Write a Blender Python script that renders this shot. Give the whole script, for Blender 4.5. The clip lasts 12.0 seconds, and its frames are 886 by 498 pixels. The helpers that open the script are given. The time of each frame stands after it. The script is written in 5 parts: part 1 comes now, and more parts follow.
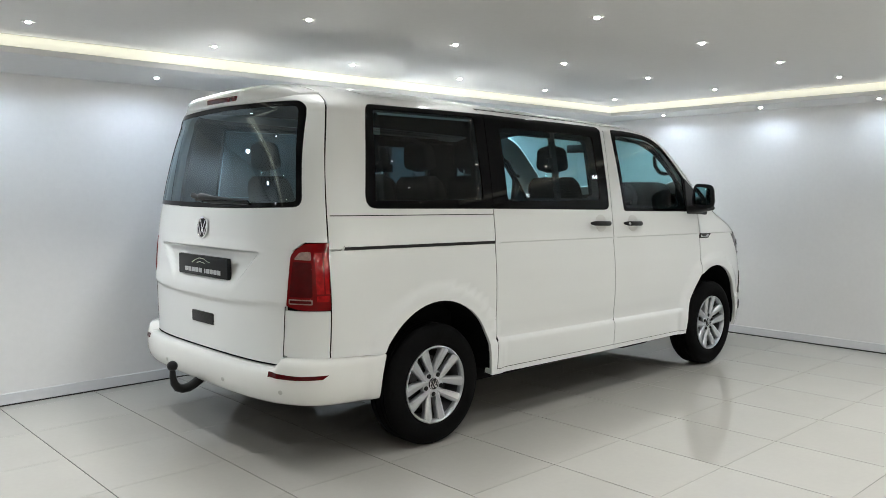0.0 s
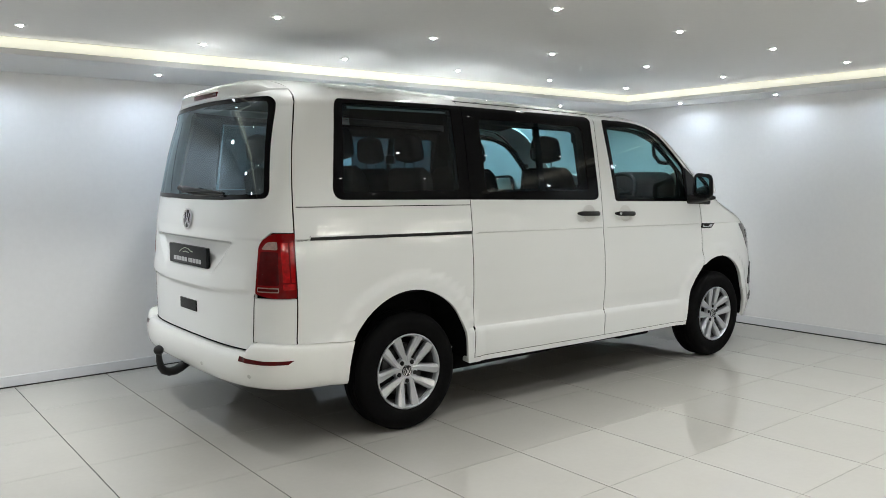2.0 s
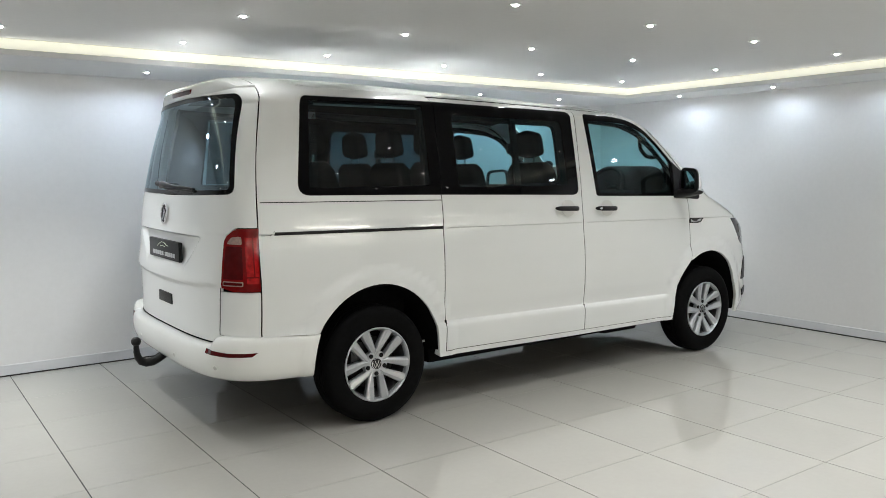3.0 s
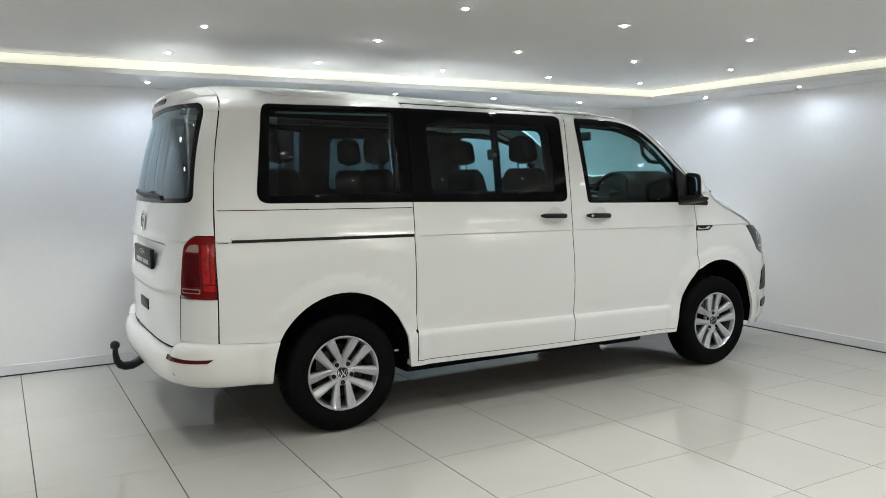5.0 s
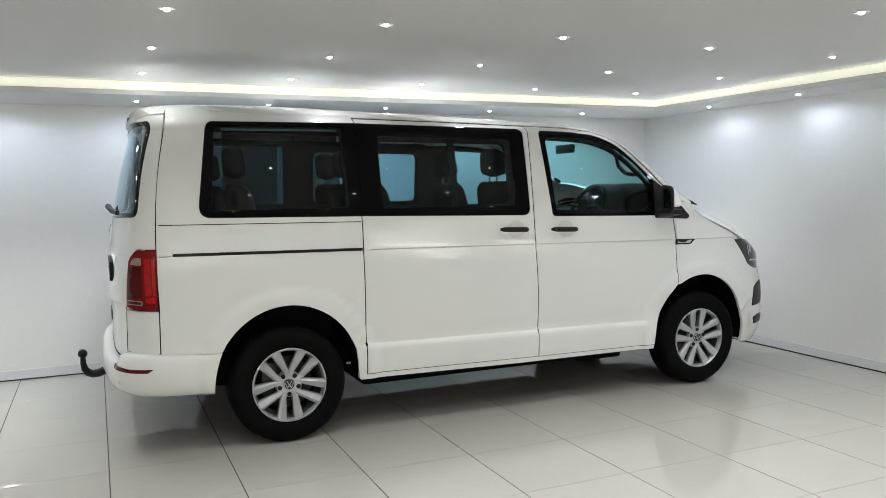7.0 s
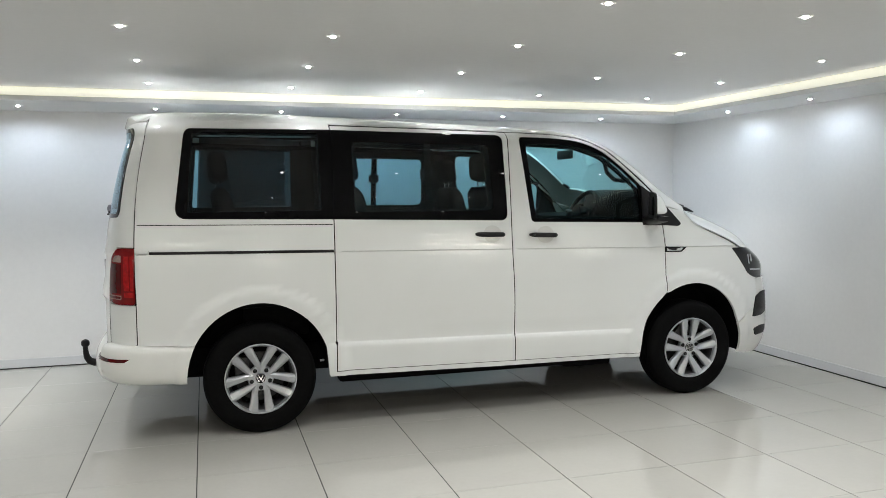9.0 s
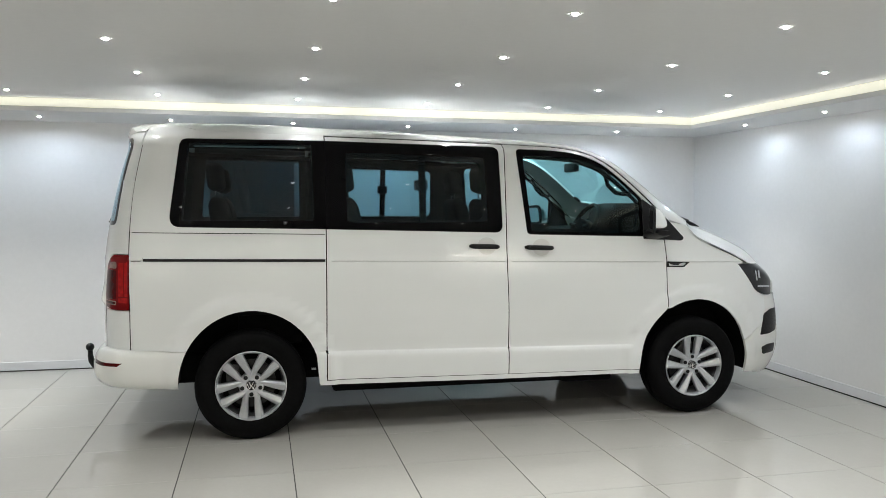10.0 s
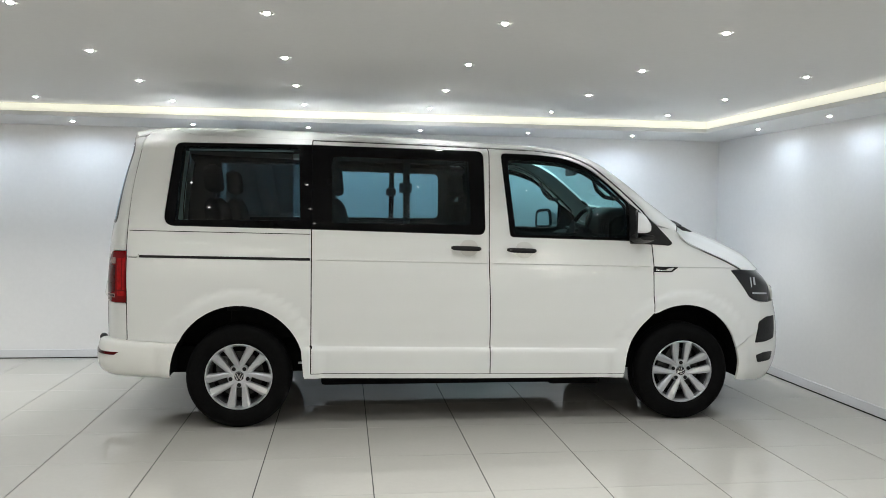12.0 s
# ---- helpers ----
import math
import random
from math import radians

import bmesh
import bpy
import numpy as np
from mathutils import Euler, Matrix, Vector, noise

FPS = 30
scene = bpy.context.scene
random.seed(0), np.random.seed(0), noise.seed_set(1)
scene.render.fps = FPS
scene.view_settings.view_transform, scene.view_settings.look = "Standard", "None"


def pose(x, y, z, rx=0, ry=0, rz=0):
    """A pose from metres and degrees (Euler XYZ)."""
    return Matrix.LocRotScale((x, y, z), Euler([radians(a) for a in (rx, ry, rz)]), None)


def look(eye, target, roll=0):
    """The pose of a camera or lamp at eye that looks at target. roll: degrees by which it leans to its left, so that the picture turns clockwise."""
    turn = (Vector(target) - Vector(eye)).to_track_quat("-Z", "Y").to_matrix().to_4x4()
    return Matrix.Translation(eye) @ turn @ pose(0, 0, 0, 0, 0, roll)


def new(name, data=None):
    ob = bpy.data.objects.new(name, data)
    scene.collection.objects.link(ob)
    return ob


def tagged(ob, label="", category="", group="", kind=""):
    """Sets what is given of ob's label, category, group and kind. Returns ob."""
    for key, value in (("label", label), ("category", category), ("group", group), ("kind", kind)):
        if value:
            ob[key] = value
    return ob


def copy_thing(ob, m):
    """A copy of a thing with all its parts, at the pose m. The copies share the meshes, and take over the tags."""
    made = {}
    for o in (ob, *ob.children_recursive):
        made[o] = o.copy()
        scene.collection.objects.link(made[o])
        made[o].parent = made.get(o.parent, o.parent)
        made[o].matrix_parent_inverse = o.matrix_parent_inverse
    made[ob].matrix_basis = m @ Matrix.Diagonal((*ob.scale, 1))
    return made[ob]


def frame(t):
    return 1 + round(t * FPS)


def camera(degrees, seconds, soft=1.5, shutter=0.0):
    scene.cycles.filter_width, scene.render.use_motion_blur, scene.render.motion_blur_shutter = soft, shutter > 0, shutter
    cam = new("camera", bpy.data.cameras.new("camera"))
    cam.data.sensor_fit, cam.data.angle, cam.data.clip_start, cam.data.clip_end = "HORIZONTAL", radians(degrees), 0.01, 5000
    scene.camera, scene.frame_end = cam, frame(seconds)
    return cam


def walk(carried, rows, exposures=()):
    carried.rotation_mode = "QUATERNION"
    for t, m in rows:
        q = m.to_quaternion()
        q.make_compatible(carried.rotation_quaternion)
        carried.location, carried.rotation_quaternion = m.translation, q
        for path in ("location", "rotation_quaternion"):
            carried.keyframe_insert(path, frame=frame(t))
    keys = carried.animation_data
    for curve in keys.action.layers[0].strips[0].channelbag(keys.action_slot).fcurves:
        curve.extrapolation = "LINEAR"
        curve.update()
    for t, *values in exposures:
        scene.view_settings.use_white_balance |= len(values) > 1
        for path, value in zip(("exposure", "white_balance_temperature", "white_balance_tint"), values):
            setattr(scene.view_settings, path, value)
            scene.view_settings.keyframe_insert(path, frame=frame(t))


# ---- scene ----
from mathutils.geometry import delaunay_2d_cdt

cam = camera(58.6, 12.0, soft=0.75)
PATH = [
    (0, (-2.876, -4.055, 1.404), (-1.52, -2.592, 1.254), 0.0),
    (0.5, (-2.82, -4.227, 1.408), (-1.496, -2.735, 1.264), 0.1),
    (1, (-2.71, -4.395, 1.396), (-1.416, -2.877, 1.247), 0.0),
    (1.5, (-2.64, -4.444, 1.416), (-1.377, -2.902, 1.252), -0.1),
    (2, (-2.546, -4.453, 1.413), (-1.316, -2.886, 1.237), -0.3),
    (2.5, (-2.381, -4.598, 1.414), (-1.19, -3.002, 1.228), -0.4),
    (3, (-2.266, -4.714, 1.427), (-1.109, -3.094, 1.233), -0.4),
    (5, (-1.664, -5.001, 1.448), (-0.685, -3.266, 1.262), -0.6),
    (5.5, (-1.48, -5.087, 1.448), (-0.546, -3.327, 1.268), -0.6),
    (6, (-1.284, -5.236, 1.453), (-0.396, -3.453, 1.281), -0.7),
    (6.5, (-1.156, -5.254, 1.453), (-0.312, -3.448, 1.291), -0.8),
    (7, (-0.979, -5.348, 1.457), (-0.178, -3.523, 1.301), -0.9),
    (9, (-0.3, -5.72, 1.456), (0.276, -3.81, 1.312), -0.4),
    (9.5, (-0.158, -5.725, 1.465), (0.353, -3.796, 1.333), -0.0),
    (10, (0.064, -5.814, 1.445), (0.514, -3.868, 1.334), 0.2),
    (10.5, (0.172, -5.893, 1.436), (0.566, -3.935, 1.337), 0.5),
    (11, (0.283, -5.974, 1.439), (0.617, -4.004, 1.343), 0.7),
    (11.5, (0.461, -6.01, 1.432), (0.752, -4.034, 1.337), 0.8),
    (12, (0.669, -6.066, 1.455), (0.918, -4.084, 1.347), 0.8),
]
walk(cam, [(t, look(eye, target, roll)) for t, eye, target, roll in PATH])

# ---- light ----
scene.view_settings.exposure = 0.03
COVE_W = 0.16
LAMP_W, SOFFIT_W, COVE, BATTEN = 25.0, 10.0, 0.47, 46.0
WORLD = bpy.data.worlds.new("world")
WORLD.use_nodes = True
WORLD.node_tree.nodes["Background"].inputs[0].default_value = (0.9, 0.95, 1.0, 1)
WORLD.node_tree.nodes["Background"].inputs[1].default_value = 0.02
scene.world = WORLD

# ---- plan of the room ----
WALL_X, WALL_Y = 4.44, 1.58          # the two walls that meet behind the van
ROOM_X, ROOM_Y = -8.0, -20.0         # the open hall behind the camera
HALL_X, HALL_Y = 10.0, -4.6          # the hall is wider than the bay with the van
CEIL, SOFFIT, STRIP_Z = 2.245, 2.147, 2.182   # main ceiling, the lower rim, foot of the light strip on its face
RIM_X, RIM_Y = 3.896, 0.733          # inner edge of the rim


# ---- materials ----
def material(name, color, rough=0.5, metal=0.0, grain=0.0, grain_scale=40.0, stain=0.0, stain_scale=1.5, bump=0.0, bump_scale=200.0,
             coat=0.0, coat_rough=0.03, rand=0.0, spec=0.5, rough_var=0.0, emit=None, emit_power=0.0):
    m = bpy.data.materials.new(name)
    m.use_nodes = True
    nt = m.node_tree
    b = nt.nodes["Principled BSDF"]
    b.inputs["Base Color"].default_value = (*color, 1)
    b.inputs["Roughness"].default_value = rough
    b.inputs["Metallic"].default_value = metal
    b.inputs["Coat Weight"].default_value = coat
    b.inputs["Coat Roughness"].default_value = coat_rough
    b.inputs["Specular IOR Level"].default_value = spec
    if emit:
        b.inputs["Emission Color"].default_value = (*emit, 1)
        b.inputs["Emission Strength"].default_value = emit_power
    tc = nt.nodes.new("ShaderNodeTexCoord")

    def tex(scale, detail=4.0):
        n = nt.nodes.new("ShaderNodeTexNoise")
        n.inputs["Scale"].default_value = scale
        n.inputs["Detail"].default_value = detail
        nt.links.new(tc.outputs["Object"], n.inputs["Vector"])
        return n

    value = None
    for amount, scale in ((grain, grain_scale), (stain, stain_scale)):
        if amount:
            n = tex(scale)
            r = nt.nodes.new("ShaderNodeMapRange")
            r.inputs["From Min"].default_value, r.inputs["From Max"].default_value = 0.3, 0.7
            r.inputs["To Min"].default_value, r.inputs["To Max"].default_value = 1 - amount, 1 + amount
            nt.links.new(n.outputs["Fac"], r.inputs["Value"])
            value = chain(nt, value, r.outputs["Result"])
    if rand:
        oi = nt.nodes.new("ShaderNodeObjectInfo")
        r = nt.nodes.new("ShaderNodeMapRange")
        r.inputs["To Min"].default_value, r.inputs["To Max"].default_value = 1 - rand, 1 + rand
        nt.links.new(oi.outputs["Random"], r.inputs["Value"])
        value = chain(nt, value, r.outputs["Result"])
    if value:
        hsv = nt.nodes.new("ShaderNodeHueSaturation")
        hsv.inputs["Color"].default_value = (*color, 1)
        nt.links.new(value, hsv.inputs["Value"])
        nt.links.new(hsv.outputs["Color"], b.inputs["Base Color"])
    if rough_var:
        n = tex(stain_scale * 2.3)
        r = nt.nodes.new("ShaderNodeMapRange")
        r.inputs["From Min"].default_value, r.inputs["From Max"].default_value = 0.3, 0.7
        r.inputs["To Min"].default_value, r.inputs["To Max"].default_value = max(rough - rough_var, 0.01), rough + rough_var
        nt.links.new(n.outputs["Fac"], r.inputs["Value"])
        nt.links.new(r.outputs["Result"], b.inputs["Roughness"])
    if bump:
        n = tex(bump_scale, 3.0)
        k = nt.nodes.new("ShaderNodeBump")
        k.inputs["Strength"].default_value = bump
        k.inputs["Distance"].default_value = 0.002
        nt.links.new(n.outputs["Fac"], k.inputs["Height"])
        nt.links.new(k.outputs["Normal"], b.inputs["Normal"])
        if coat:
            nt.links.new(k.outputs["Normal"], b.inputs["Coat Normal"])
    return m


def chain(nt, a, b):
    if a is None:
        return b
    n = nt.nodes.new("ShaderNodeMath")
    n.operation = "MULTIPLY"
    nt.links.new(a, n.inputs[0])
    nt.links.new(b, n.inputs[1])
    return n.outputs[0]


def glass(name, tint, ior=1.42, gloss=(1, 1, 1)):
    """Thin tinted pane: clear film with a mirror-like surface that grows with the angle."""
    m = bpy.data.materials.new(name)
    m.use_nodes = True
    nt = m.node_tree
    out = nt.nodes["Material Output"]
    nt.nodes.remove(nt.nodes["Principled BSDF"])
    t, g, mix, f = (nt.nodes.new("ShaderNode" + k) for k in ("BsdfTransparent", "BsdfGlossy", "MixShader", "LayerWeight"))
    power, scale = nt.nodes.new("ShaderNodeMath"), nt.nodes.new("ShaderNodeMath")
    t.inputs["Color"].default_value = (*tint, 1)
    g.inputs["Color"].default_value = (*gloss, 1)
    g.inputs["Roughness"].default_value = 0.015
    f.inputs["Blend"].default_value = 0.5
    power.operation, scale.operation = "POWER", "MULTIPLY_ADD"
    power.inputs[1].default_value = 5.0
    base = ((ior - 1) / (ior + 1)) ** 2
    scale.inputs[1].default_value, scale.inputs[2].default_value = 0.95 - base, base
    nt.links.new(f.outputs["Facing"], power.inputs[0])
    nt.links.new(power.outputs[0], scale.inputs[0])
    nt.links.new(scale.outputs[0], mix.inputs[0])
    nt.links.new(t.outputs[0], mix.inputs[1])
    nt.links.new(g.outputs[0], mix.inputs[2])
    nt.links.new(mix.outputs[0], out.inputs["Surface"])
    return m


PAINT = material("white_car_paint", (0.795, 0.81, 0.80), 0.38, coat=0.7, coat_rough=0.02, stain=0.012, stain_scale=0.9, bump=0.012, bump_scale=60)
BUMPER_PAINT = material("white_bumper_paint", (0.79, 0.795, 0.765), 0.4, coat=0.9, coat_rough=0.04, stain=0.015, stain_scale=3, bump=0.015, bump_scale=70)
SENSOR_PAINT = material("sensor_paint", (0.55, 0.55, 0.52), 0.4, coat=0.5, stain=0.1, stain_scale=40)
BLACK_PLASTIC = material("black_plastic", (0.009, 0.009, 0.0095), 0.42, spec=0.3, grain=0.15, grain_scale=90, bump=0.15, bump_scale=900)
GLOSS_BLACK = material("glazing_border", (0.003, 0.003, 0.0035), 0.02, stain=0.05, spec=0.12)
RUBBER = material("tyre_rubber", (0.004, 0.004, 0.0042), 0.75, spec=0.07, grain=0.2, grain_scale=60, stain=0.15, stain_scale=7, bump=0.25, bump_scale=260)
ALLOY = material("alloy_silver", (0.52, 0.54, 0.57), 0.30, 0.75, grain=0.03, grain_scale=200, stain=0.04, stain_scale=9, coat=0.5)
# Shade inside the wheel is put into these two dark metals.
ALLOY_SHADED = material("alloy_shaded", (0.10, 0.10, 0.105), 0.5, 0.6, stain=0.2, stain_scale=12)
STEEL = material("brake_steel", (0.05, 0.05, 0.05), 0.45, 0.8, stain=0.2, stain_scale=30)
CHROME = material("chrome", (0.80, 0.81, 0.82), 0.08, 1.0)
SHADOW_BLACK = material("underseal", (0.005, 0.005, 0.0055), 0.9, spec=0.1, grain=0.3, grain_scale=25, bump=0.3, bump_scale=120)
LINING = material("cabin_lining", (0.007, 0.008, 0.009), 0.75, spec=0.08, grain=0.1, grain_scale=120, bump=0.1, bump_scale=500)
# Pale cloth made near-black: the dimness of the cabin is in its colour.
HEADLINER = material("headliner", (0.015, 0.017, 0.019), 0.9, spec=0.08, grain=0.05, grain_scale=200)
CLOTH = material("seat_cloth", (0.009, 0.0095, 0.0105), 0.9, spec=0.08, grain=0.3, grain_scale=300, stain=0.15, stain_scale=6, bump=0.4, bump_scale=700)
DASH = material("dashboard_plastic", (0.006, 0.0065, 0.007), 0.5, spec=0.12, grain=0.1, grain_scale=150, bump=0.2, bump_scale=800)
RED_LENS = material("red_lens", (0.17, 0.0012, 0.0025), 0.06, spec=0.5, stain=0.15, stain_scale=20, bump=0.05, bump_scale=120)
RED_BRIGHT = material("bright_red_lens", (0.38, 0.004, 0.006), 0.08, spec=0.5, stain=0.35, stain_scale=45)
RED_DARK = material("dark_red_lens", (0.07, 0.001, 0.002), 0.10, spec=0.4, stain=0.2, stain_scale=25)
CLEAR_LENS = material("clear_lens", (0.42, 0.27, 0.24), 0.15, 0.3, coat=1.0, stain=0.25, stain_scale=60)
LAMP_DARK = material("headlight_inside", (0.012, 0.013, 0.015), 0.12, 0.0, spec=0.3, coat=0.4, stain=0.3, stain_scale=14)
LAMP_SILVER = material("headlight_reflector", (0.75, 0.77, 0.8), 0.15, 0.8)
PLATE_BLACK = material("plate_black", (0.008, 0.009, 0.010), 0.35, spec=0.2, stain=0.1)
PLATE_WHITE = material("plate_white", (0.50, 0.51, 0.52), 0.5)
PLATE_GREEN = material("plate_green", (0.50, 0.56, 0.44), 0.5)
RAIL_GREY = material("rail_grey", (0.16, 0.17, 0.175), 0.5, grain=0.1, grain_scale=60)
MIRROR = material("mirror_glass", (0.85, 0.87, 0.88), 0.02, 1.0)
SIDE_GLASS = glass("front_glass", (0.50, 0.73, 0.75))
DARK_GLASS = glass("cabin_glass", (0.45, 0.66, 0.72))
PRIVACY = glass("rear_film", (0.075, 0.115, 0.13))
TAIL_GLASS = glass("tailgate_glass", (0.30, 0.44, 0.48), 2.0, (0.80, 0.93, 1.0))
WALL_PAINT = material("wall_paint", (0.79, 0.79, 0.79), 0.55, grain=0.012, grain_scale=30, stain=0.025, stain_scale=0.8, bump=0.08, bump_scale=240)
# The hall's dimness as a wall colour, so the glazing reflects dark.
DIM_HALL = material("dim_hall_colour", (0.055, 0.058, 0.062), 0.6, stain=0.05, stain_scale=0.8, bump=0.05, bump_scale=200)
SKIRT_PAINT = material("skirting_paint", (0.66, 0.67, 0.69), 0.45, stain=0.03, stain_scale=2)
CEILING_PAINT = material("ceiling_paint", (0.665, 0.67, 0.67), 0.62, grain=0.012, grain_scale=25, stain=0.02, stain_scale=0.6, bump=0.05, bump_scale=200)
COVE_GLOW = material("cove_light_diffuser", (0.8, 0.78, 0.66), 0.6, stain=0.06, stain_scale=2.5, emit=(0.98, 0.98, 0.80), emit_power=COVE)
TILE = material("porcelain_tile", (0.425, 0.412, 0.382), 0.035, spec=0.5, grain=0.012, grain_scale=35, stain=0.03, stain_scale=1.7, rand=0.025, rough_var=0.012, bump=0.02, bump_scale=9)
GROUT = material("grout", (0.030, 0.028, 0.026), 0.85, grain=0.2, grain_scale=50)
LAMP_GLOW = material("lamp_glow", (1, 1, 1), 0.5, emit=(1.0, 0.98, 0.95), emit_power=60.0)
LAMP_TRIM = material("lamp_trim", (0.62, 0.62, 0.62), 0.4, 0.2)
BATTEN_GLOW = material("batten_diffuser", (0.9, 0.9, 0.9), 0.5, emit=(1.0, 0.955, 0.84), emit_power=BATTEN)
LAMP_WELL = material("lamp_well", (0.05, 0.05, 0.05), 0.5)


# ---- mesh helpers ----
def link(name, me, mat, parent=None, label="", m=None):
    if mat:
        me.materials.append(mat)
    ob = new(name, me)
    if parent:
        ob.parent = parent
    if m is not None:
        ob.matrix_basis = m
    return tagged(ob, label)


def part(name, bm, mat, parent=None, label="", smooth=None, m=None):
    """One mesh object from a bmesh; smooth: the angle in degrees up to which edges are shaded round."""
    bmesh.ops.recalc_face_normals(bm, faces=bm.faces)
    if smooth is not None:
        lim = radians(smooth)
        for f in bm.faces:
            f.smooth = True
        for e in bm.edges:
            if len(e.link_faces) != 2 or e.calc_face_angle(0) > lim:
                e.smooth = False
    me = bpy.data.meshes.new(name)
    bm.to_mesh(me)
    bm.free()
    return link(name, me, mat, parent, label, m)


def box(bm, x0, x1, y0, y1, z0, z1, bevel=0.0, segments=2):
    r = bmesh.ops.create_cube(bm, size=1, matrix=Matrix.LocRotScale(((x0 + x1) / 2, (y0 + y1) / 2, (z0 + z1) / 2), None, (x1 - x0, y1 - y0, z1 - z0)))
    if bevel:
        edges = list({e for v in r["verts"] for e in v.link_edges})
        bmesh.ops.bevel(bm, geom=edges, offset=bevel, segments=segments, profile=0.6, affect="EDGES")
    return bm


def boxes(*args, bevel=0.0, segments=2):
    bm = bmesh.new()
    for a in args:
        box(bm, *a, bevel=bevel, segments=segments)
    return bm


def lathe(profile, n=48, axis="y", closed=False):
    """A turned shape: profile of (radius, along axis)."""
    bm = bmesh.new()
    rings = []
    for r, a in profile:
        ring = []
        for k in range(n):
            c, s = math.cos(2 * math.pi * k / n) * r, math.sin(2 * math.pi * k / n) * r
            ring.append(bm.verts.new((c, a, s) if axis == "y" else (c, s, a)))
        rings.append(ring)
    pairs = list(zip(rings, rings[1:])) + ([(rings[-1], rings[0])] if closed else [])
    for a, b in pairs:
        for k in range(n):
            bm.faces.new((a[k], a[(k + 1) % n], b[(k + 1) % n], b[k]))
    if not closed:
        for ring, (r, _) in ((rings[0], profile[0]), (rings[-1], profile[-1])):
            if r > 1e-4:
                bm.faces.new(ring)
    bmesh.ops.remove_doubles(bm, verts=bm.verts, dist=1e-5)
    return bm


def tube(points, radius, n=12, bm=None):
    """A round bar along points; radius: one number, or one a point."""
    bm = bm or bmesh.new()
    pts = [Vector(p) for p in points]
    rad = radius if isinstance(radius, (list, tuple)) else [radius] * len(pts)
    rings, side = [], None
    for k, p in enumerate(pts):
        d = (pts[min(k + 1, len(pts) - 1)] - pts[max(k - 1, 0)]).normalized()
        if side is None:
            side = d.orthogonal().normalized()
        side = (side - d * side.dot(d)).normalized()
        up = d.cross(side)
        rings.append([bm.verts.new(p + (side * math.cos(2 * math.pi * j / n) + up * math.sin(2 * math.pi * j / n)) * rad[k]) for j in range(n)])
    for a, b in zip(rings, rings[1:]):
        for j in range(n):
            bm.faces.new((a[j], a[(j + 1) % n], b[(j + 1) % n], b[j]))
    bm.faces.new(rings[0])
    bm.faces.new(rings[-1])
    return bm


def extrude_outline(bm, pts, depth, to3d):
    """A flat outline with thickness; to3d(u, v, d) gives the place."""
    a = [bm.verts.new(to3d(u, v, 0)) for u, v in pts]
    b = [bm.verts.new(to3d(u, v, depth)) for u, v in pts]
    bm.faces.new(a)
    bm.faces.new(b)
    for k in range(len(pts)):
        j = (k + 1) % len(pts)
        bm.faces.new((a[k], a[j], b[j], b[k]))
    return bm


def fillet(poly, radius, n=6):
    """Rounds the corners of an outline; radius: one number or one a corner."""
    out = []
    rs = radius if isinstance(radius, (list, tuple)) else [radius] * len(poly)
    for k, p in enumerate(poly):
        p, a, b = Vector(p), Vector(poly[k - 1]), Vector(poly[(k + 1) % len(poly)])
        da, db = (a - p), (b - p)
        r = min(rs[k], da.length * 0.49, db.length * 0.49)
        if r < 1e-4:
            out.append(tuple(p))
            continue
        s, e = p + da.normalized() * r, p + db.normalized() * r
        for j in range(n + 1):
            t = j / n
            out.append(tuple(s * (1 - t) ** 2 + p * 2 * t * (1 - t) + e * t * t))
    return out


def inside(x, y, poly):
    px, py = poly[:, 0], poly[:, 1]
    qx, qy = np.roll(px, -1), np.roll(py, -1)
    hit = (py > y) != (qy > y)
    with np.errstate(divide="ignore", invalid="ignore"):
        cross = x < (qx - px) * (y - py) / (qy - py) + px
    return bool(np.count_nonzero(hit & cross) % 2)


def dense(poly, step):
    out = []
    for k, p in enumerate(poly):
        q = poly[(k + 1) % len(poly)]
        n = max(1, int(math.ceil(math.dist(p, q) / step)))
        out += [(p[0] + (q[0] - p[0]) * j / n, p[1] + (q[1] - p[1]) * j / n) for j in range(n)]
    return out


